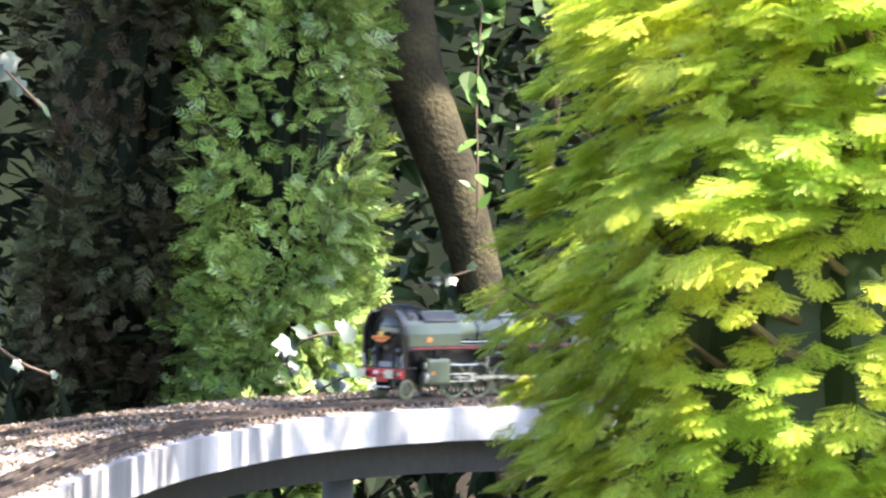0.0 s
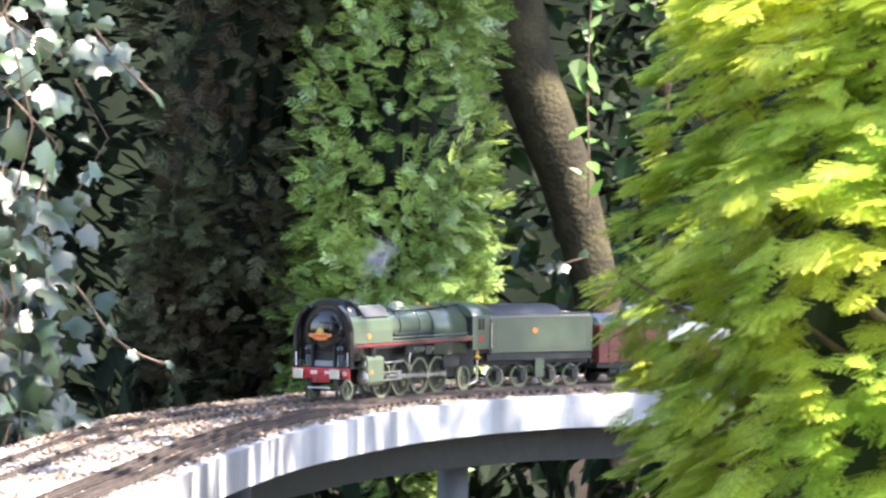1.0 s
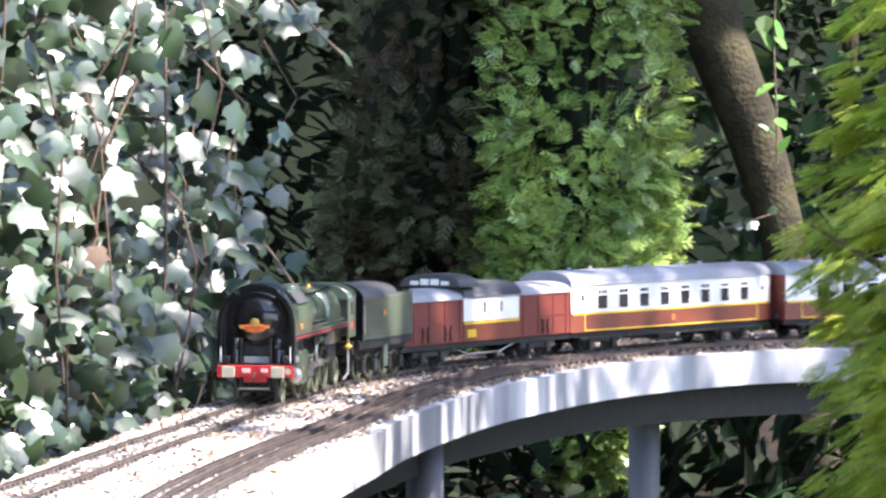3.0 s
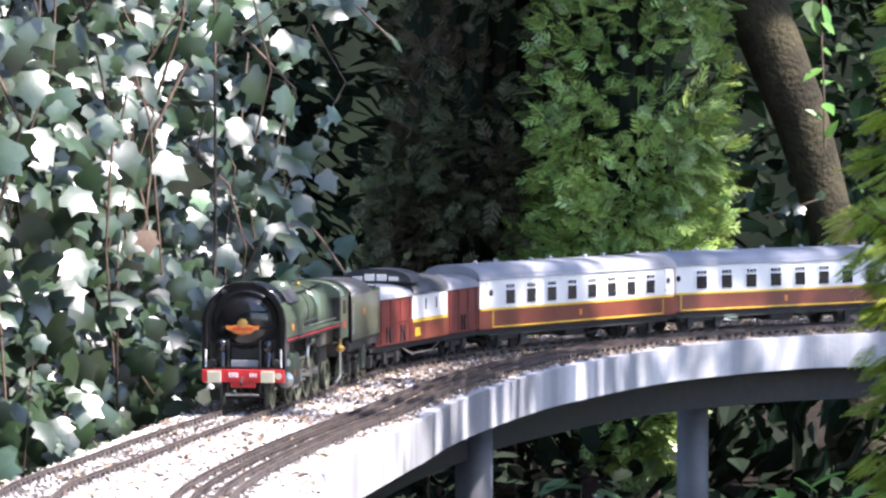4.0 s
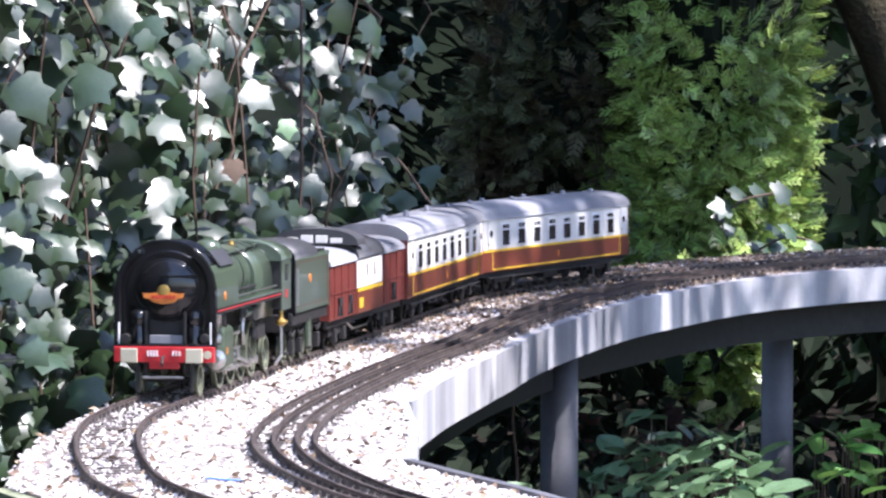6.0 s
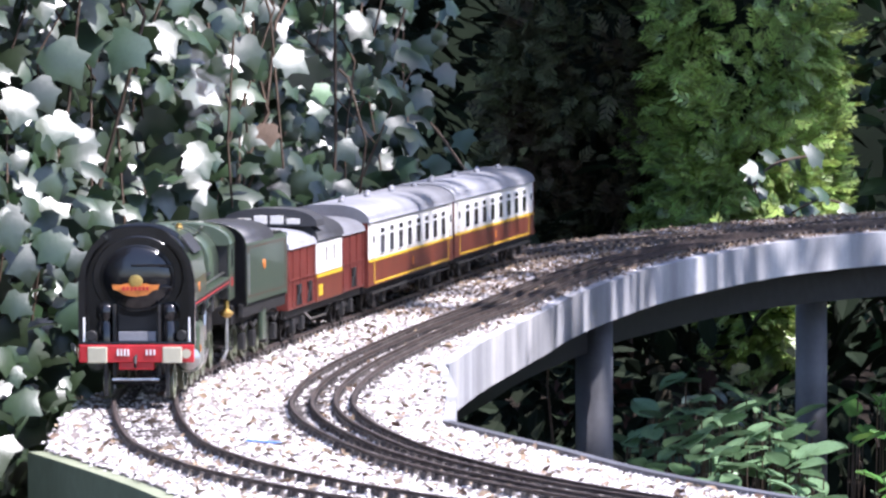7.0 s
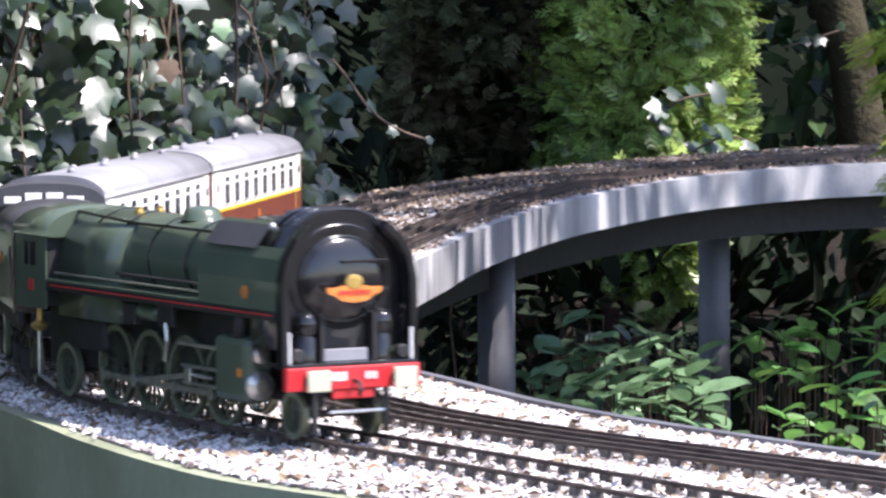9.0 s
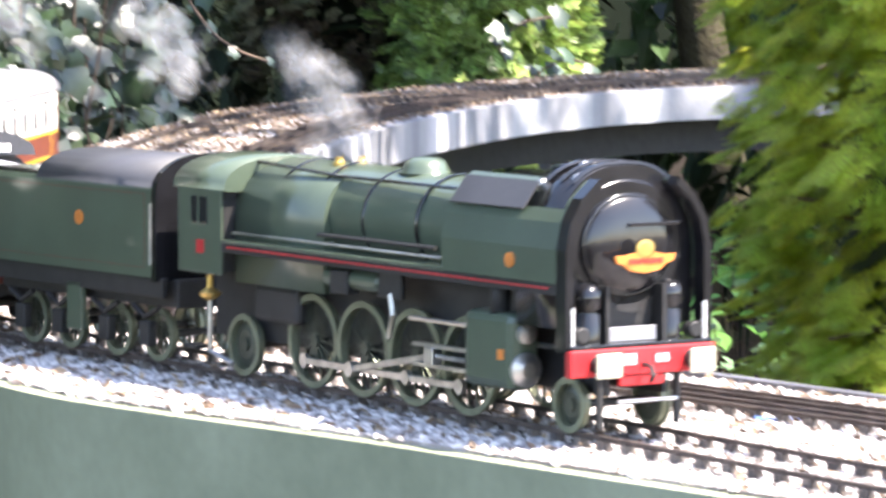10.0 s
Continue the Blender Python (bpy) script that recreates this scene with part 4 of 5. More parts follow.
def motions():
    head, a, b = HEADS[loco]
    for puff, te, spot, drift in PUFFS:
        rows = []
        for k in range(101):
            t = k / 10
            p = vehicle_pose(head, a, b, min(t, te)) @ spot
            u = max(t - te, 0)
            turn = vehicle_pose(head, a, b, min(t, te)).to_euler()
            lean = min(u / 0.3, 1.0)
            p += drift * u + Vector((0, 0, 0.045 * lean))
            rows.append((t, pose(p.x, p.y, p.z, 0, 0, math.degrees(turn.z)) @ pose(0, 0, 0, 0, 35 * lean, 0)))
        walk(puff, rows)
    steps = [k / 10 for k in range(101)]
    for thing, (head, a, b) in HEADS.items():
        walk(thing, [(t, vehicle_pose(head, a, b, t)) for t in steps])
    fine = [k / 30 for k in range(301)]
    half = [k / 15 for k in range(151)]
    for ob, x, r, thing in WHEELS:
        walk(ob, [(t, pose(x, 0, r) @ Matrix.Rotation(front_at(t) / r, 4, "Y")) for t in (half if r > 0.02 else fine)])
    for rod, con, cross, s in RODS:
        rows_a, rows_b, rows_c = [], [], []
        for t in fine:
            a = front_at(t) / 0.0235
            px, pz = 0.0105 * math.cos(a), -0.0105 * math.sin(a)
            lift = math.asin((0.004 - pz) / 0.084)
            cx = -0.21 + px + 0.084 * math.cos(lift)
            rows_a.append((t, pose(-0.1855 + px, s * 0.0285, 0.0235 + pz)))
            rows_b.append((t, pose(-0.21 + px, s * 0.0315, 0.0235 + pz, 0, -math.degrees(lift), 0)))
            rows_c.append((t, pose(cx, s * 0.035, 0.0275)))
        walk(rod, rows_a), walk(con, rows_b), walk(cross, rows_c)


# ---- plants ----
rng = np.random.default_rng(4)


def unit(v):
    return v / (np.linalg.norm(v, axis=1, keepdims=True) + 1e-9)


IVY_LEAF = ([(0, 0, 0), (0.3, -0.03, -0.03), (0.5, 0.12, -0.07), (0.42, 0.36, -0.04), (0.6, 0.6, -0.13), (0.36, 0.68, -0.06), (0.22, 0.84, -0.07), (0.0, 1.12, -0.16),
             (-0.22, 0.84, -0.07), (-0.36, 0.68, -0.06), (-0.6, 0.6, -0.13), (-0.42, 0.36, -0.04), (-0.5, 0.12, -0.07), (-0.3, -0.03, -0.03), (0.0, 0.3, 0.02), (0.0, 0.62, 0.03)],
            [(0, 1, 2, 3, 14), (14, 3, 4, 5, 15), (15, 5, 6, 7), (15, 7, 8, 9), (14, 15, 9, 10, 11), (0, 14, 11, 12, 13)])

IVY_BANK = spline([(-0.62, 2.338), (-0.5, 2.704), (-0.39, 3.142), (-0.34, 3.508), (-0.275, 3.946), (-0.185, 4.385), (-0.1, 4.823), (-0.02, 5.188), (0.06, 5.627)], 0.01)


def build_ivy():
    ivy = tagged(new("ivy"), "dense glossy dark green ivy hanging over a bank", "ivy plant")
    d = np.gradient(IVY_BANK, axis=0)
    nrm = unit(np.stack([d[:, 1], -d[:, 0]], 1))
    n = 13500
    i = rng.integers(0, len(IVY_BANK), n)
    z = rng.uniform(0.05, 1.25, n)
    inward = rng.random(n) ** 1.3 * 0.17
    wave = 0.035 * np.sin(i * 0.13 + z * 9) + 0.02 * np.sin(i * 0.31 - z * 17)
    xy = IVY_BANK[i] + nrm[i] * (0.03 + wave - inward)[:, None] * np.where(nrm[i] @ np.array([1.0, -0.6]) > 0, 1, -1)[:, None]
    gap = np.array([noise.noise((a * 0.055, c * 6.5, 1.7)) for a, c in zip(i, z)])
    edge = 5.2 - 0.22 * np.clip(z - 0.6, 0, 1) + 0.06 * np.sin(z * 23)
    keep = ((xy[:, 1] < edge) | ((rng.random(n) < 0.3) & (xy[:, 1] < edge + 0.12))) & ((gap > -0.12) | (inward > 0.05))
    out = nrm[i] * np.where(nrm[i] @ np.array([1.0, -0.6]) > 0, 1, -1)[:, None]
    face = np.array([0.3, -0.74, 0.5]) + rng.normal(0, 0.47, (n, 3))
    down = np.stack([out[:, 0] * 0.3, out[:, 1] * 0.3, np.full(n, -1.0)], 1) + rng.normal(0, 0.45, (n, 3))
    size = rng.uniform(0.016, 0.044, n) * rng.uniform(0.7, 1.0, n)
    pos = np.stack([xy[:, 0], xy[:, 1], z], 1)
    zz = unit(face)
    y = unit(down - zz * (down * zz).sum(1, keepdims=True))
    m = frames(pos, zz, np.cross(y, zz), size)
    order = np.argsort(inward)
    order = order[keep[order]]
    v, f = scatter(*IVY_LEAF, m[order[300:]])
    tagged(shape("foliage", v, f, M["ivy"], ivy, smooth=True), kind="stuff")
    me = None
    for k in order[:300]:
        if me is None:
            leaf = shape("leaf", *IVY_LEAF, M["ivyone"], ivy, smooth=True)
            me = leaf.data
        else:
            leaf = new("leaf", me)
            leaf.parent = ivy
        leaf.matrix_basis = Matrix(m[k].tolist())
    for k in range(46):
        j = rng.integers(10, len(IVY_BANK) - 30)
        x, yy = IVY_BANK[j]
        z0, hgt = rng.uniform(0.3, 0.6), rng.uniform(0.3, 0.8)
        o = nrm[j] * (1 if nrm[j] @ np.array([1.0, -0.6]) > 0 else -1)
        off = rng.uniform(-0.04, 0.025)
        pts = [(x + o[0] * off + rng.normal(0, 0.012) + q * rng.normal(0, 0.01), yy + o[1] * off + rng.normal(0, 0.012), z0 + q * hgt / 5) for q in range(6)]
        part("stem", tube(pts, float(rng.uniform(0.0008, 0.0022)), 5), M["stem"], ivy)
    for x, y, z, mat, s in ((-0.112, 4.4, 0.64, "hosta", 0.021), (-0.165, 4.35, 0.6, "stem", 0.024)):
        odd = shape("leaf", *IVY_LEAF, M[mat], ivy, "faded yellow or brown leaf", smooth=True)
        odd.matrix_basis = Matrix(frames(np.array([(x, y, z)]), np.array([(0.3, -0.8, 0.4)]), np.array([(1.0, 0.2, 0.3)]), [s])[0].tolist()) @ pose(0, 0, 0, 0, 0, 170)
    # the bank behind the leaves; its dark colour stands for shade in the gaps
    v, f = [], []
    for x, yy in IVY_BANK:
        j = len(v) // 2
        o = nrm[j] * (1 if nrm[j] @ np.array([1.0, -0.6]) > 0 else -1)
        v += [(x - o[0] * 0.16, yy - o[1] * 0.16, 0), (x - o[0] * 0.22, yy - o[1] * 0.22, 1.3)]
    for j in range(int(len(IVY_BANK) * 0.72)):
        f.append((2 * j, 2 * j + 2, 2 * j + 3, 2 * j + 1))
    bank = tagged(shape("bank", v, f, M["soil"]), "earth bank behind the ivy, coloured dark for shaded gaps", "bank", kind="structure")
    bank.modifiers.new("thick", "SOLIDIFY").thickness = 0.05


def spray_piece(n=4):
    """A flat feathery spray, one unit long."""
    v, f = [], []

    def blade(a, b, w):
        a, b = np.array(a), np.array(b)
        d = b - a
        s = np.array([-d[1], d[0], 0]) / np.linalg.norm(d) * w
        k = len(v)
        v.extend([tuple(a), tuple((a + b) / 2 + s), tuple(b), tuple((a + b) / 2 - s)])
        f.append((k, k + 1, k + 2, k + 3))
    blade((0, 0, 0), (0, 1, -0.1), 0.05)
    for k in range(n):
        q = 0.1 + 0.8 * k / n
        l = 0.5 * (1 - q * 0.6)
        for s in (-1, 1):
            blade((0, q, -0.1 * q), (s * l * 0.75, q + l * 0.75, -0.1 * q - 0.06), 0.07)
    return v, f


SPRAY = spray_piece()


def frond_piece(rank=10):
    """A flat yew frond, one unit long: a shoot with side shoots, each with two combed ranks of needles that droop a little."""
    v, f = [], []

    def shoot(base, way, length, n):
        side = Vector((way.y, -way.x, 0)).normalized()
        k = len(v)
        v.extend([tuple(base - side * 0.008), tuple(base + side * 0.008), tuple(base + way * length)])
        f.append((k, k + 1, k + 2))
        for q in range(n):
            a = base + way * length * (0.06 + 0.94 * q / n)
            l = 0.2 * (1 - 0.45 * (q / n) ** 2)
            for s in (-1, 1):
                e = a + (side * s * 0.88 + way * 0.42 + Vector((0, 0, -0.22))) * l
                w = way * 0.019
                i = len(v)
                v.extend([tuple(a - w * 0.6), tuple(a * 0.35 + e * 0.65 - w), tuple(e), tuple(a * 0.35 + e * 0.65 + w)])
                f.append((i, i + 1, i + 2, i + 3))
    bend = Vector((0, 1, -0.1))
    shoot(Vector((0, 0, 0)), bend, 1.0, rank + 4)
    for q, s, l in ((0.12, 1, 0.62), (0.22, -1, 0.58), (0.42, 1, 0.42), (0.52, -1, 0.36)):
        shoot(bend * q, Vector((s * 0.66, 0.74, -0.14)), l, int(rank * (0.45 + l)))
    return v, f


YEW = frond_piece()


def crown(thing, piece, mat, centre, radii, n, size, droop=0.3, jitter=0.12, lumps=0.12, freq=5.0, half=None, shell=0.25, name="foliage", square=1.0, lay=0.0, floor=0.02, clump=0, spread=0.02, uneven=(0.93, 1.04)):
    """A crown of small pieces over a lumpy ellipsoid; half: keep the side that faces this way."""
    u = unit(rng.normal(size=(n, 3)))
    if half is not None:
        h = np.array(half) / np.linalg.norm(half)
        bad = u @ h < -0.25
        u[bad] -= 2 * (u[bad] @ h)[:, None] * h
    r = 1 + lumps * np.array([noise.noise((a * freq, b * freq, c * freq)) for a, b, c in u * 1.0])
    depth = 1 - shell * rng.random(n) ** 2
    form = np.sign(u) * np.abs(u) ** square
    pos = np.array(centre) + form * np.array(radii) * (r * depth)[:, None]
    out = unit(u / np.array(radii))
    if clump:
        k = clump
        tips = unit(rng.normal(size=(n // k + 1, 3)))
        if half is not None:
            bad = tips @ h < -0.25
            tips[bad] -= 2 * (tips[bad] @ h)[:, None] * h
        who = np.arange(n) // k
        off = rng.normal(0, 1, (n, 3)) * spread
        u = unit(tips[who] + off / np.array(radii))
        form = np.sign(u) * np.abs(u) ** square
        d2 = np.minimum((off ** 2).sum(1) / (4 * spread ** 2), 1.2)
        deep = rng.uniform(*uneven, n // k + 1)[who] - 0.1 * d2
        pos = np.array(centre) + form * np.array(radii) * deep[:, None]
        out = unit(u / np.array(radii))
        grow = unit(out * 0.45 + off / spread * 0.32 + np.array([0, 0, -droop]) + rng.normal(0, 0.2, (n, 3)))
    else:
        grow = unit(out + np.array([0, 0, -droop]) + rng.normal(0, 0.35, (n, 3)))
    if lay and not clump:
        grow = unit(out * (1 - lay) + np.array([0, 0, -droop]) + rng.normal(0, 0.5, (n, 3)))
    face = unit(np.array([0, 0, 0.8]) + out * (0.5 + lay) + rng.normal(0, 0.35, (n, 3)))
    face = unit(face - grow * (face * grow).sum(1, keepdims=True))
    x = np.cross(grow, face)
    keep = pos[:, 2] > floor
    m = frames(pos, face, x, rng.uniform(size[0], size[1], n))[keep]
    v, f = scatter(*piece, m)
    return tagged(shape(name, v, f, mat, thing), kind="stuff")


def build_yew():
    """Boughs in loose tiers; each bough ends in a fan of flat fronds."""
    t = tagged(new("golden_yew"), "bright golden yellow-green yew bush with short needles", "yew bush")
    c, r = np.array((1.095, 3.98, 0.43)), np.array((0.575, 0.56, 0.62))
    rg = np.random.default_rng(12)
    tips = rg.uniform(-1, 1, (9000, 3))
    which = rg.integers(0, 3, 9000)
    tips[np.arange(9000), which] = np.array([-1.0, -1.0, 1.0])[which]
    tips /= ((np.abs(tips) ** 4.4).sum(1) ** (1 / 4.4))[:, None]
    side_on = (tips[:, 0] < -0.25) & (tips[:, 1] < 0.5)
    tips = tips[rg.random(9000) < np.where(side_on, 0.46, 0.03)]
    form = tips
    lump = np.array([noise.noise((a * 4.5, b * 4.5, d * 7.0)) for a, b, d in form])
    tier = rg.uniform(0.88, 1.0, len(tips)) + 0.12 * lump
    ends = c + form * r * tier[:, None]
    out = unit(np.sign(tips) * np.abs(tips) ** 3.4 / r)
    out[:, 2] *= 0.4
    out = unit(out)
    side = unit(np.cross(out, np.array([0, 0, 1.0])) + 1e-6)
    pos, grow, face, size = [], [], [], []
    for k in range(len(tips)):
        big = rg.uniform(0.75, 1.2)
        sag = rg.uniform(0.15, 0.7)
        for q, turn in enumerate((0.0, 0.75, -0.75, 0.35, -0.4)):
            turn += rg.normal(0, 0.16)
            g = out[k] * math.cos(turn) + side[k] * math.sin(turn) + np.array([0, 0, -sag + 0.1 * rg.normal()])
            pos.append(ends[k] - out[k] * 0.04 * big + np.array([0, 0, -0.008 * (q // 3)]) + rg.normal(0, 0.005, 3))
            grow.append(g)
            face.append(np.array([0, 0, 1.0]) + out[k] * rg.uniform(0.3, 1.1) + rg.normal(0, 0.2, 3))
            size.append(big * rg.uniform(0.035, 0.052) * (1.0 if q < 3 else 0.8))
    pos, grow, face = np.array(pos), unit(np.array(grow)), np.array(face)
    face = unit(face - grow * (face * grow).sum(1, keepdims=True))
    keep = pos[:, 2] > 0.02
    m = frames(pos, face, np.cross(grow, face), size)[keep]
    v, f = scatter(*YEW, m)
    tagged(shape("foliage", v, f, M["yew"], t), kind="stuff")
    # solid dark green core, added so the gaps between fronds look shaded
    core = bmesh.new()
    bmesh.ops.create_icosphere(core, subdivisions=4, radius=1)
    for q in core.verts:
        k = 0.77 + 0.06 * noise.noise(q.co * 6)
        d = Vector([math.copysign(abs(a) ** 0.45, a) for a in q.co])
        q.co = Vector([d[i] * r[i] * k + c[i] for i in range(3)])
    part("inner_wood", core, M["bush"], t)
    part("trunk", tube([(1.12, 4.0, 0), (1.11, 4.0, 0.3), (1.12, 3.98, 0.8)], [0.05, 0.045, 0.02], 10), M["bark"], t)
    for k in range(0, len(tips), 14):
        a, b = ends[k] - out[k] * 0.035, c + (ends[k] - c) * 0.72
        part("bough", tube([tuple(b), tuple((a + b) / 2 + np.array([0, 0, -0.012])), tuple(a)], [0.006, 0.004, 0.0015], 5), M["yewtwig"], t)


def build_cypress(label, x, y, rx, mat, n):
    t = tagged(new("cypress"), label, "cypress tree")
    crown(t, SPRAY, M[mat], (x, y, 0.8), (rx, 0.35, 1.6), n, (0.022, 0.055), droop=-0.2, half=(0.3, -1, 0), floor=0.3, square=0.75, clump=60, spread=0.038, uneven=(0.74, 1.08))
    # near-black core: shade inside the crown, put in as a solid
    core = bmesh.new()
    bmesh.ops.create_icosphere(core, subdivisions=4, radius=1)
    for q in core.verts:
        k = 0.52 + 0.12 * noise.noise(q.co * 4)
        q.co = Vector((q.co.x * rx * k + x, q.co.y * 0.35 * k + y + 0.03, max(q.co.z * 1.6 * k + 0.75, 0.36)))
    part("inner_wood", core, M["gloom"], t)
    part("trunk", tube([(x, y, 0), (x, y, 0.9), (x, y, 2.2)], [0.07, 0.06, 0.02], 10), M["redbark"], t)


def build_leaning_tree():
    t = tagged(new("leaning_tree"), "leaning brown tree trunk in the shade", "tree")
    y = 7.75
    px = lambda x, z: (x, y, z)
    part("trunk", tube([px(1.0, 0.0), px(0.975, 0.25), px(0.935, 0.54), px(0.908, 0.64), px(0.878, 0.74), px(0.838, 0.84), px(0.802, 0.93), px(0.775, 1.04), px(0.75, 1.3), px(0.68, 2.2)], [0.06, 0.05, 0.042, 0.045, 0.05, 0.053, 0.056, 0.06, 0.056, 0.03], 14), M["bark"], t, smooth=True)
    part("limb", tube([px(0.81, 0.93), px(0.83, 1.1), px(1.05, 1.5), px(1.2, 2.2)], [0.01, 0.008, 0.006, 0.004], 8), M["bark"], t, smooth=True)


BROAD = ([(0, 0, 0), (0.14, 0.2, 0.03), (0.2, 0.5, 0.04), (0.12, 0.8, 0.0), (0, 1.05, -0.08), (-0.12, 0.8, 0.0), (-0.2, 0.5, 0.04), (-0.14, 0.2, 0.03), (0, 0.5, -0.02)],
         [(0, 1, 2, 8), (2, 3, 4, 8), (4, 5, 6, 8), (6, 7, 0, 8)])


def build_canopy(name, label, centre, radii, n, size, mat, trunk):
    t = tagged(new(name), label, "tree")
    crown(t, BROAD, M[mat], centre, radii, n, size, droop=0.3, lumps=0.5, freq=3, shell=0.8)
    part("trunk", tube(trunk, [0.12, 0.1, 0.06], 12), M["bark"], t, smooth=True)


def leaf_plant(name, label, x, y, z, count, length, width, spread, mat):
    """A rosette of broad pointed leaves on short stalks, each a part."""
    t = tagged(new(name), label, "plant", "plants under the viaduct")
    v, f = [], []
    for k in range(9):
        q = k / 8
        w = width * math.sin(math.pi * min(q * 0.96 + 0.03, 1)) ** 0.8 * (1 - 0.25 * q)
        for s, dz in ((-1, 0.0), (-0.5, -0.006), (0, -0.014), (0.5, -0.006), (1, 0.0)):
            v.append((s * w, q * length, dz + 0.25 * length * q - 0.45 * length * q * q))
    for k in range(8):
        for j in range(4):
            a = k * 5 + j
            f.append((a, a + 1, a + 6, a + 5))
    me = None
    for k in range(count):
        ang = 360 * k / count * 2.4 + rng.uniform(-20, 20)
        if me is None:
            ob = shape("leaf", v, f, M[mat], t, smooth=True)
            me = ob.data
        else:
            ob = new("leaf", me)
            ob.parent = t
        h = z + rng.uniform(-0.03, 0.05)
        r = rng.uniform(0.01, spread)
        sc = float(rng.uniform(0.7, 1.15))
        ob.matrix_basis = pose(x + r * math.sin(-radians(ang)), y + r * math.cos(radians(ang)), h, rng.uniform(5, 50), rng.uniform(-25, 25), ang) @ Matrix.Scale(sc, 4)
        part("stalk", tube([(x, y, 0.0), (x + 0.5 * r * math.sin(-radians(ang)), y + 0.5 * r * math.cos(radians(ang)), h * 0.6), tuple(ob.matrix_basis.translation)], 0.0022, 5), M["hosta"], t)


def sprig(name, label, pts, leaves, size, mat, lean=(0.3, -1, 0.6), stray=0.35):
    """A bare twig with a few leaves."""
    t = tagged(new(name), label, "twig")
    c = spline(pts, 0.01)
    part("twig_stem", tube([tuple(p) for p in c], 0.002, 5), M["stem"], t)
    me = None
    for k in range(leaves):
        p = c[int((len(c) - 1) * (k + 1) / leaves)]
        m = frames(np.array([p]), np.array([lean]) + rng.normal(0, stray, (1, 3)), rng.normal(size=(1, 3)), [size * rng.uniform(0.6, 1.2)])[0]
        if me is None:
            ob = shape("leaf", *(BROAD if mat == "lime" else IVY_LEAF), M[mat], t, smooth=True)
            me = ob.data
        else:
            ob = new("leaf", me)
            ob.parent = t
        ob.matrix_basis = Matrix(m.tolist())


def leaf_mound(name, label, xs, ys, top, count, size, mat, slim=1.0, seed=1):
    """A low mound of overlapping broad leaves on stalks, each leaf a part."""
    t = tagged(new(name), label, "plant", "plants under the viaduct")
    rg = np.random.default_rng(seed)
    v, f = [], []
    for k in range(8):
        q = k / 7
        w = 0.36 * slim * math.sin(math.pi * min(q * 0.93 + 0.05, 1)) ** 0.75 * (1.12 - 0.35 * q)
        for e, dz in ((-1, 0.05), (-0.5, 0.02), (0, -0.03), (0.5, 0.02), (1, 0.05)):
            v.append((e * w, q, dz * slim - 0.22 * q * q))
    for k in range(7):
        for e in range(4):
            a = k * 5 + e
            f.append((a, a + 1, a + 6, a + 5))
    me = None
    for k in range(count):
        u, w = rg.uniform(-1, 1), rg.uniform(0, 1)
        x, y = (xs[0] + xs[1]) / 2 + u * (xs[1] - xs[0]) / 2, ys[0] + w * (ys[1] - ys[0])
        z = top * (0.5 + 0.5 * w) * (1 - 0.25 * u * u) + rg.normal(0, 0.012)
        ob = shape("leaf", v, f, M[mat], t, smooth=True) if me is None else new("leaf", me)
        me = ob.data
        ob.parent = t
        yaw = rg.uniform(90, 270) if rg.random() < 0.75 else rg.uniform(-90, 90)
        ob.matrix_basis = pose(x, y, z, rg.uniform(-20, 45), rg.uniform(-25, 25), yaw) @ Matrix.Scale(float(rg.uniform(*size)), 4)
        part("stalk", tube([(x + rg.normal(0, 0.01), y + 0.03, 0.0), (x, y + 0.012, z * 0.6), (x, y, z)], 0.0011, 5), M["stem"], t)


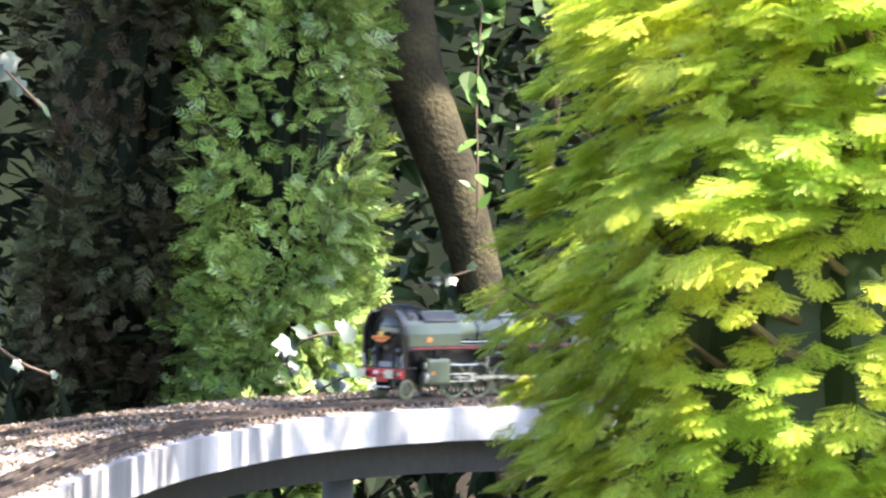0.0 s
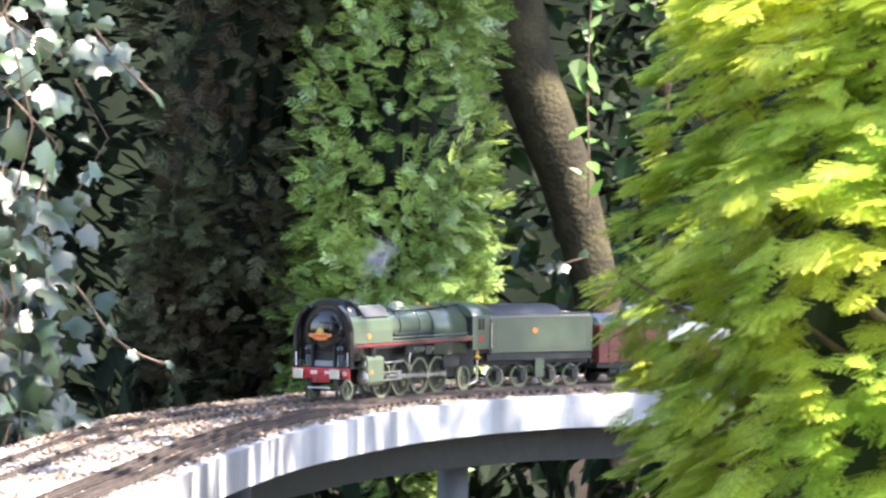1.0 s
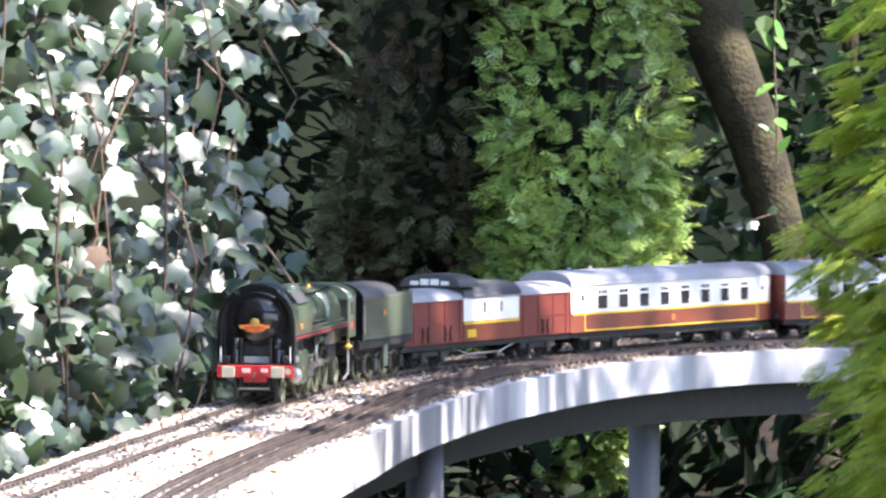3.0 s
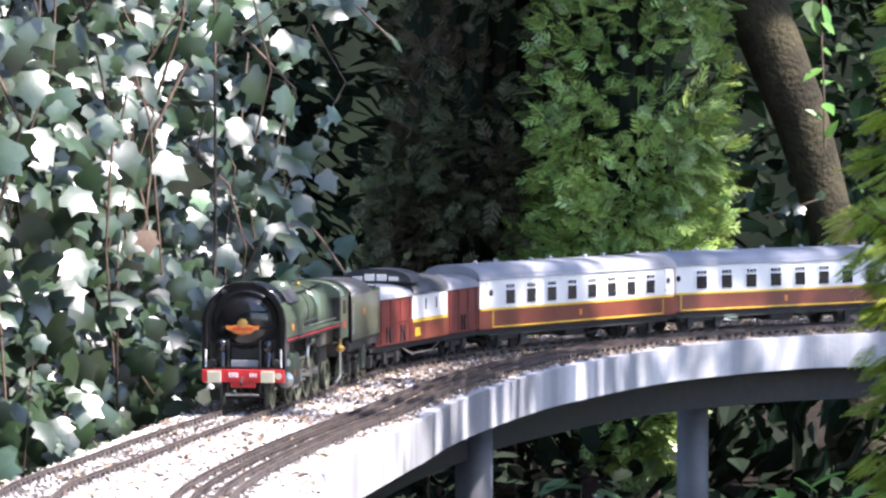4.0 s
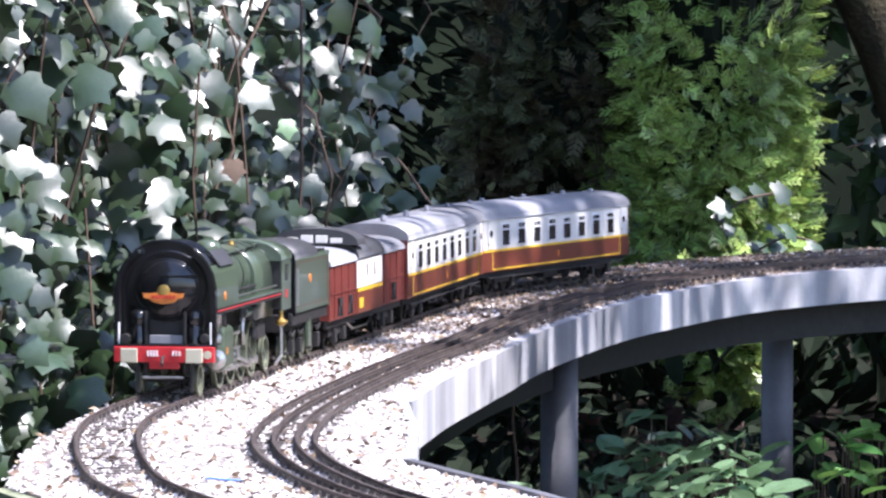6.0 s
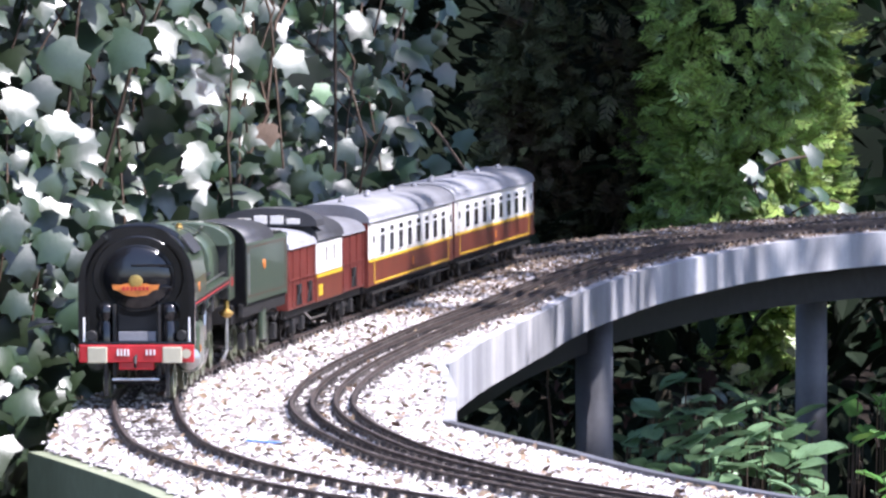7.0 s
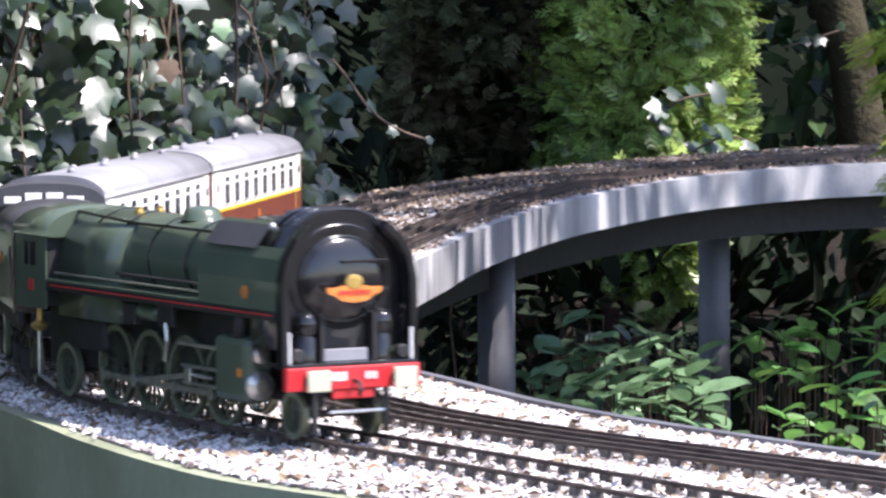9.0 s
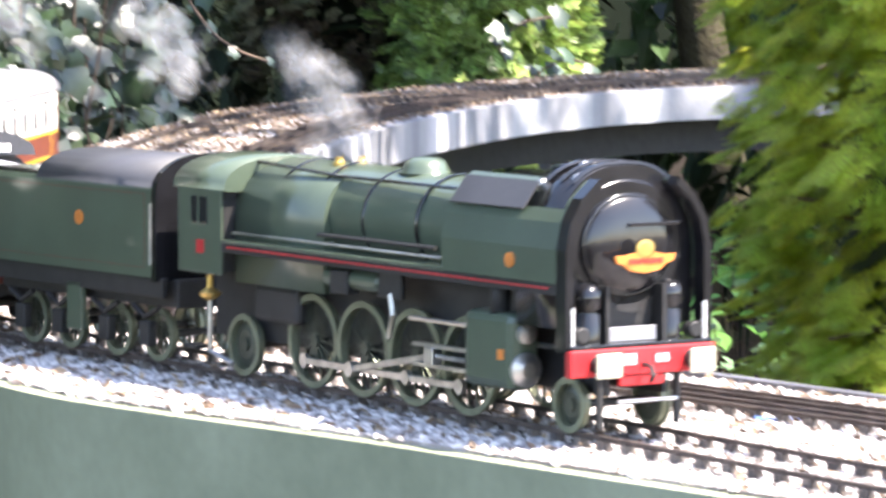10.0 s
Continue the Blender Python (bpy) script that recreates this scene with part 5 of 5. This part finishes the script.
def build_undergrowth():
    leaf_mound("hosta", "pale green broad-leaved hosta in dappled light", (0.25, 0.5), (5.25, 5.6), 0.225, 150, (0.033, 0.052), "hosta", 1.0, 3)
    leaf_mound("leafy_plant", "fresh green pointed-leaved plant beside a pier", (0.54, 1.0), (5.3, 5.75), 0.235, 170, (0.036, 0.06), "lime", 0.75, 5)
    leaf_mound("groundcover", "small pale-leaved plants beyond the deck edge", (0.5, 0.95), (4.7, 5.0), 0.2, 130, (0.016, 0.03), "hosta", 0.9, 7)
    leaf_mound("laurel", "dark glossy laurel shoots in the gloom behind the piers", (0.32, 0.54), (6.0, 6.2), 0.19, 60, (0.03, 0.05), "ivyone", 0.9, 9)
    leaf_plant("seedling", "small plant with pale leaves beside the deck", 0.1, 4.6, 0.19, 5, 0.045, 0.014, 0.025, "hosta")
    root = tagged(part("hanging_root", tube([(0.148, 5.3, 0.385), (0.146, 5.3, 0.32), (0.143, 5.3, 0.26), (0.149, 5.3, 0.2), (0.147, 5.3, 0.0)], 0.0017, 5), M["stem"]), "thin dry root hanging beside the deck", "root")
    root.location.y = -0.03
    for name, pts, size in (("glossy_sprig", [(0.5, 6.5, 0.44), (0.49, 6.47, 0.47), (0.52, 6.45, 0.5), (0.575, 6.45, 0.512)], 0.036), ("glossy_sprig", [(0.56, 6.55, 0.42), (0.55, 6.5, 0.425), (0.59, 6.47, 0.445), (0.635, 6.46, 0.435)], 0.036)):
        sprig(name, "sprig of large shiny leaves before the cypress", pts, 6, size, "ivyone", (0.55, -0.8, 0.75), 0.16)
    sprig("laurel_shoot", "upright shoot with bright paired leaves", [(0.87, 7.3, 0.68), (0.868, 7.3, 0.78), (0.864, 7.3, 0.9), (0.87, 7.3, 1.05)], 13, 0.05, "lime", (0.3, -0.7, 0.6), 0.35)
    sprig("trailing_twig", "thin bare trailing ivy twig with small leaves", [(-0.02, 5.58, 0.6), (0.012, 5.6, 0.564), (0.049, 5.6, 0.513), (0.085, 5.6, 0.487), (0.126, 5.6, 0.472)], 5, 0.017, "ivyone")
    sprig("trailing_twig", "thin bare trailing ivy twig with small leaves", [(0.02, 5.2, 0.9), (0.05, 5.2, 0.86), (0.1, 5.18, 0.81)], 4, 0.03, "ivyone")
    sprig("bare_twig", "pale bare twig with a few leaves", [(0.73, 7.0, 0.57), (0.78, 7.0, 0.585), (0.83, 7.0, 0.6)], 4, 0.022, "ivyone")
    bush = tagged(new("bush"), "shaded laurel bush with long leaves", "bush")
    crown(bush, BROAD, M["bush"], (1.15, 8.6, 0.7), (0.75, 0.5, 1.0), 2600, (0.06, 0.13), lumps=0.3, half=(0, -1, 0), shell=0.5)
    part("branch", tube([(1.15, 8.7, 0), (1.12, 8.6, 0.5), (1.2, 8.6, 1.2)], [0.03, 0.025, 0.01], 8), M["bark"], bush)
    bush = tagged(new("bush"), "evergreen bush coloured near black for deep shade", "bush")
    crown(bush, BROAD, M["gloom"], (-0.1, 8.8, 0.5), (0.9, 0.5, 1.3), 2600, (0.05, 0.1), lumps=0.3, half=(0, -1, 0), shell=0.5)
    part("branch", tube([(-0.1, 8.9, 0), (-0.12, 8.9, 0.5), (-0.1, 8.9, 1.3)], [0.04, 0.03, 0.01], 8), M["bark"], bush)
    # bushes that fill the hollows with shade by their near-black colour
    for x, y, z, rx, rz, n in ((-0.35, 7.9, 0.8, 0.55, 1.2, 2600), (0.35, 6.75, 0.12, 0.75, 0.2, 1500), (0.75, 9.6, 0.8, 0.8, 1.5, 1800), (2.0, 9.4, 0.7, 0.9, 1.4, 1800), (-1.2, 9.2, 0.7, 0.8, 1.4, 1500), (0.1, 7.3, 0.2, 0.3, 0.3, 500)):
        bush = tagged(new("bush"), "evergreen bush coloured near black for deep shade", "bush")
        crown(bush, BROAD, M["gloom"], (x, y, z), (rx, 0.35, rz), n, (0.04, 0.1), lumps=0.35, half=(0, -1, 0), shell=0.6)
        part("branch", tube([(x, y + 0.1, 0), (x + 0.02, y + 0.1, z), (x, y + 0.1, z + rz * 0.5)], [0.02, 0.015, 0.006], 8), M["bark"], bush)
    bush = tagged(new("bush"), "low sunlit bush under the viaduct", "bush")
    crown(bush, SPRAY, M["cypress"], (0.5, 6.6, 0.28), (0.07, 0.1, 0.09), 500, (0.03, 0.06), lumps=0.3, half=(0, -1, 0), shell=0.5)
    part("branch", tube([(0.5, 6.65, 0), (0.49, 6.64, 0.2), (0.5, 6.62, 0.34)], [0.006, 0.005, 0.002], 6), M["bark"], bush)


def build_backdrop():
    # plain curved sheet; its near-black colour stands for shade behind the trees
    v, f = [], []
    for a in np.linspace(-0.7, 0.9, 24):
        r = 12.5 + 0.5 * math.sin(a * 9)
        v += [(r * math.sin(a), r * math.cos(a), -0.05), (r * math.sin(a), r * math.cos(a), 4.5)]
    for i in range(23):
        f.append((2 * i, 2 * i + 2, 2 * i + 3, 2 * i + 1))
    tagged(shape("backdrop", v, f, M["gloom"]), "plain sheet far behind, coloured near black for deep shade", "hedge", kind="structure")


build_ground()
build_deck()
build_piers()
build_ballast()
build_track(MAIN, (-0.0225, 0.0225), "narrow model railway track with dark sleepers sunk in ballast", 0.029, 0.0022)
build_track(SIDING, (-0.0225, -0.0075, 0.0095, 0.0225), "four-rail multi-gauge model track with dark sleepers", 0.032, 0.0021)
loco = build_loco()
tender = build_tender()
van = build_van()
coach_a = build_coach()
HEADS[coach_a] = (HEADS[van][0] + VAN + 0.018, 0.08, COACH - 0.08)
coach_b = build_coach()
HEADS[coach_b] = (HEADS[coach_a][0] + COACH + 0.02, 0.08, COACH - 0.08)
build_steam()
build_ivy()
build_yew()
# two crowns paint the cypress: dark on its shade side, light on its flank
build_cypress("shade side of the cypress, coloured dark brownish green", 0.28, 7.35, 0.22, "darkcypress", 20000)
build_cypress("sunlit flank of the cypress, coloured lighter yellow-green", 0.515, 7.2, 0.165, "cypress", 24000)
build_leaning_tree()
for x, y, turn in ((0.312, 2.112, 12), (-0.112, 2.85, -14)):
    strip = tagged(part("plastic_strip", box(-0.012, 0.012, -0.003, 0.003, 0, 0.0012, bevel=0.0004), M["blue"]), "small faded blue plastic strip lying on the ballast", "litter")
    strip.matrix_basis = pose(x, y, RAIL - 0.006, 0, 3, turn)
build_undergrowth()
# crowns out of view, added only to block sun and sky
build_canopy("shade_tree", "unseen leafy crown added to shade the cypress", (1.46, 6.55, 3.1), (0.48, 0.65, 0.4), 2800, (0.08, 0.15), "bush", [(2.6, 9.0, 0), (2.4, 8.6, 1.5), (1.5, 6.9, 3.0)])
build_canopy("shade_tree", "unseen thin crown added to dapple the far deck", (2.45, 5.25, 3.0), (0.62, 0.45, 0.4), 1500, (0.06, 0.12), "bush", [(3.6, 5.4, 0), (3.4, 5.3, 1.5), (2.6, 5.1, 3.0)])
build_canopy("shade_tree", "unseen slender crown added to shade the line and fascia", (1.58, 4.5, 3.0), (0.27, 0.8, 0.35), 820, (0.05, 0.11), "bush", [(3.7, 4.2, 0), (3.2, 4.3, 1.6), (1.7, 4.5, 2.9)])
build_canopy("shade_tree", "unseen dense crown added to block the sky over the background", (-0.2, 8.2, 2.4), (1.35, 1.9, 0.4), 6500, (0.16, 0.28), "gloom", [(-1.8, 9.6, 0), (-1.6, 9.5, 1.4), (-0.6, 9.0, 2.4)])
build_backdrop()
motions()
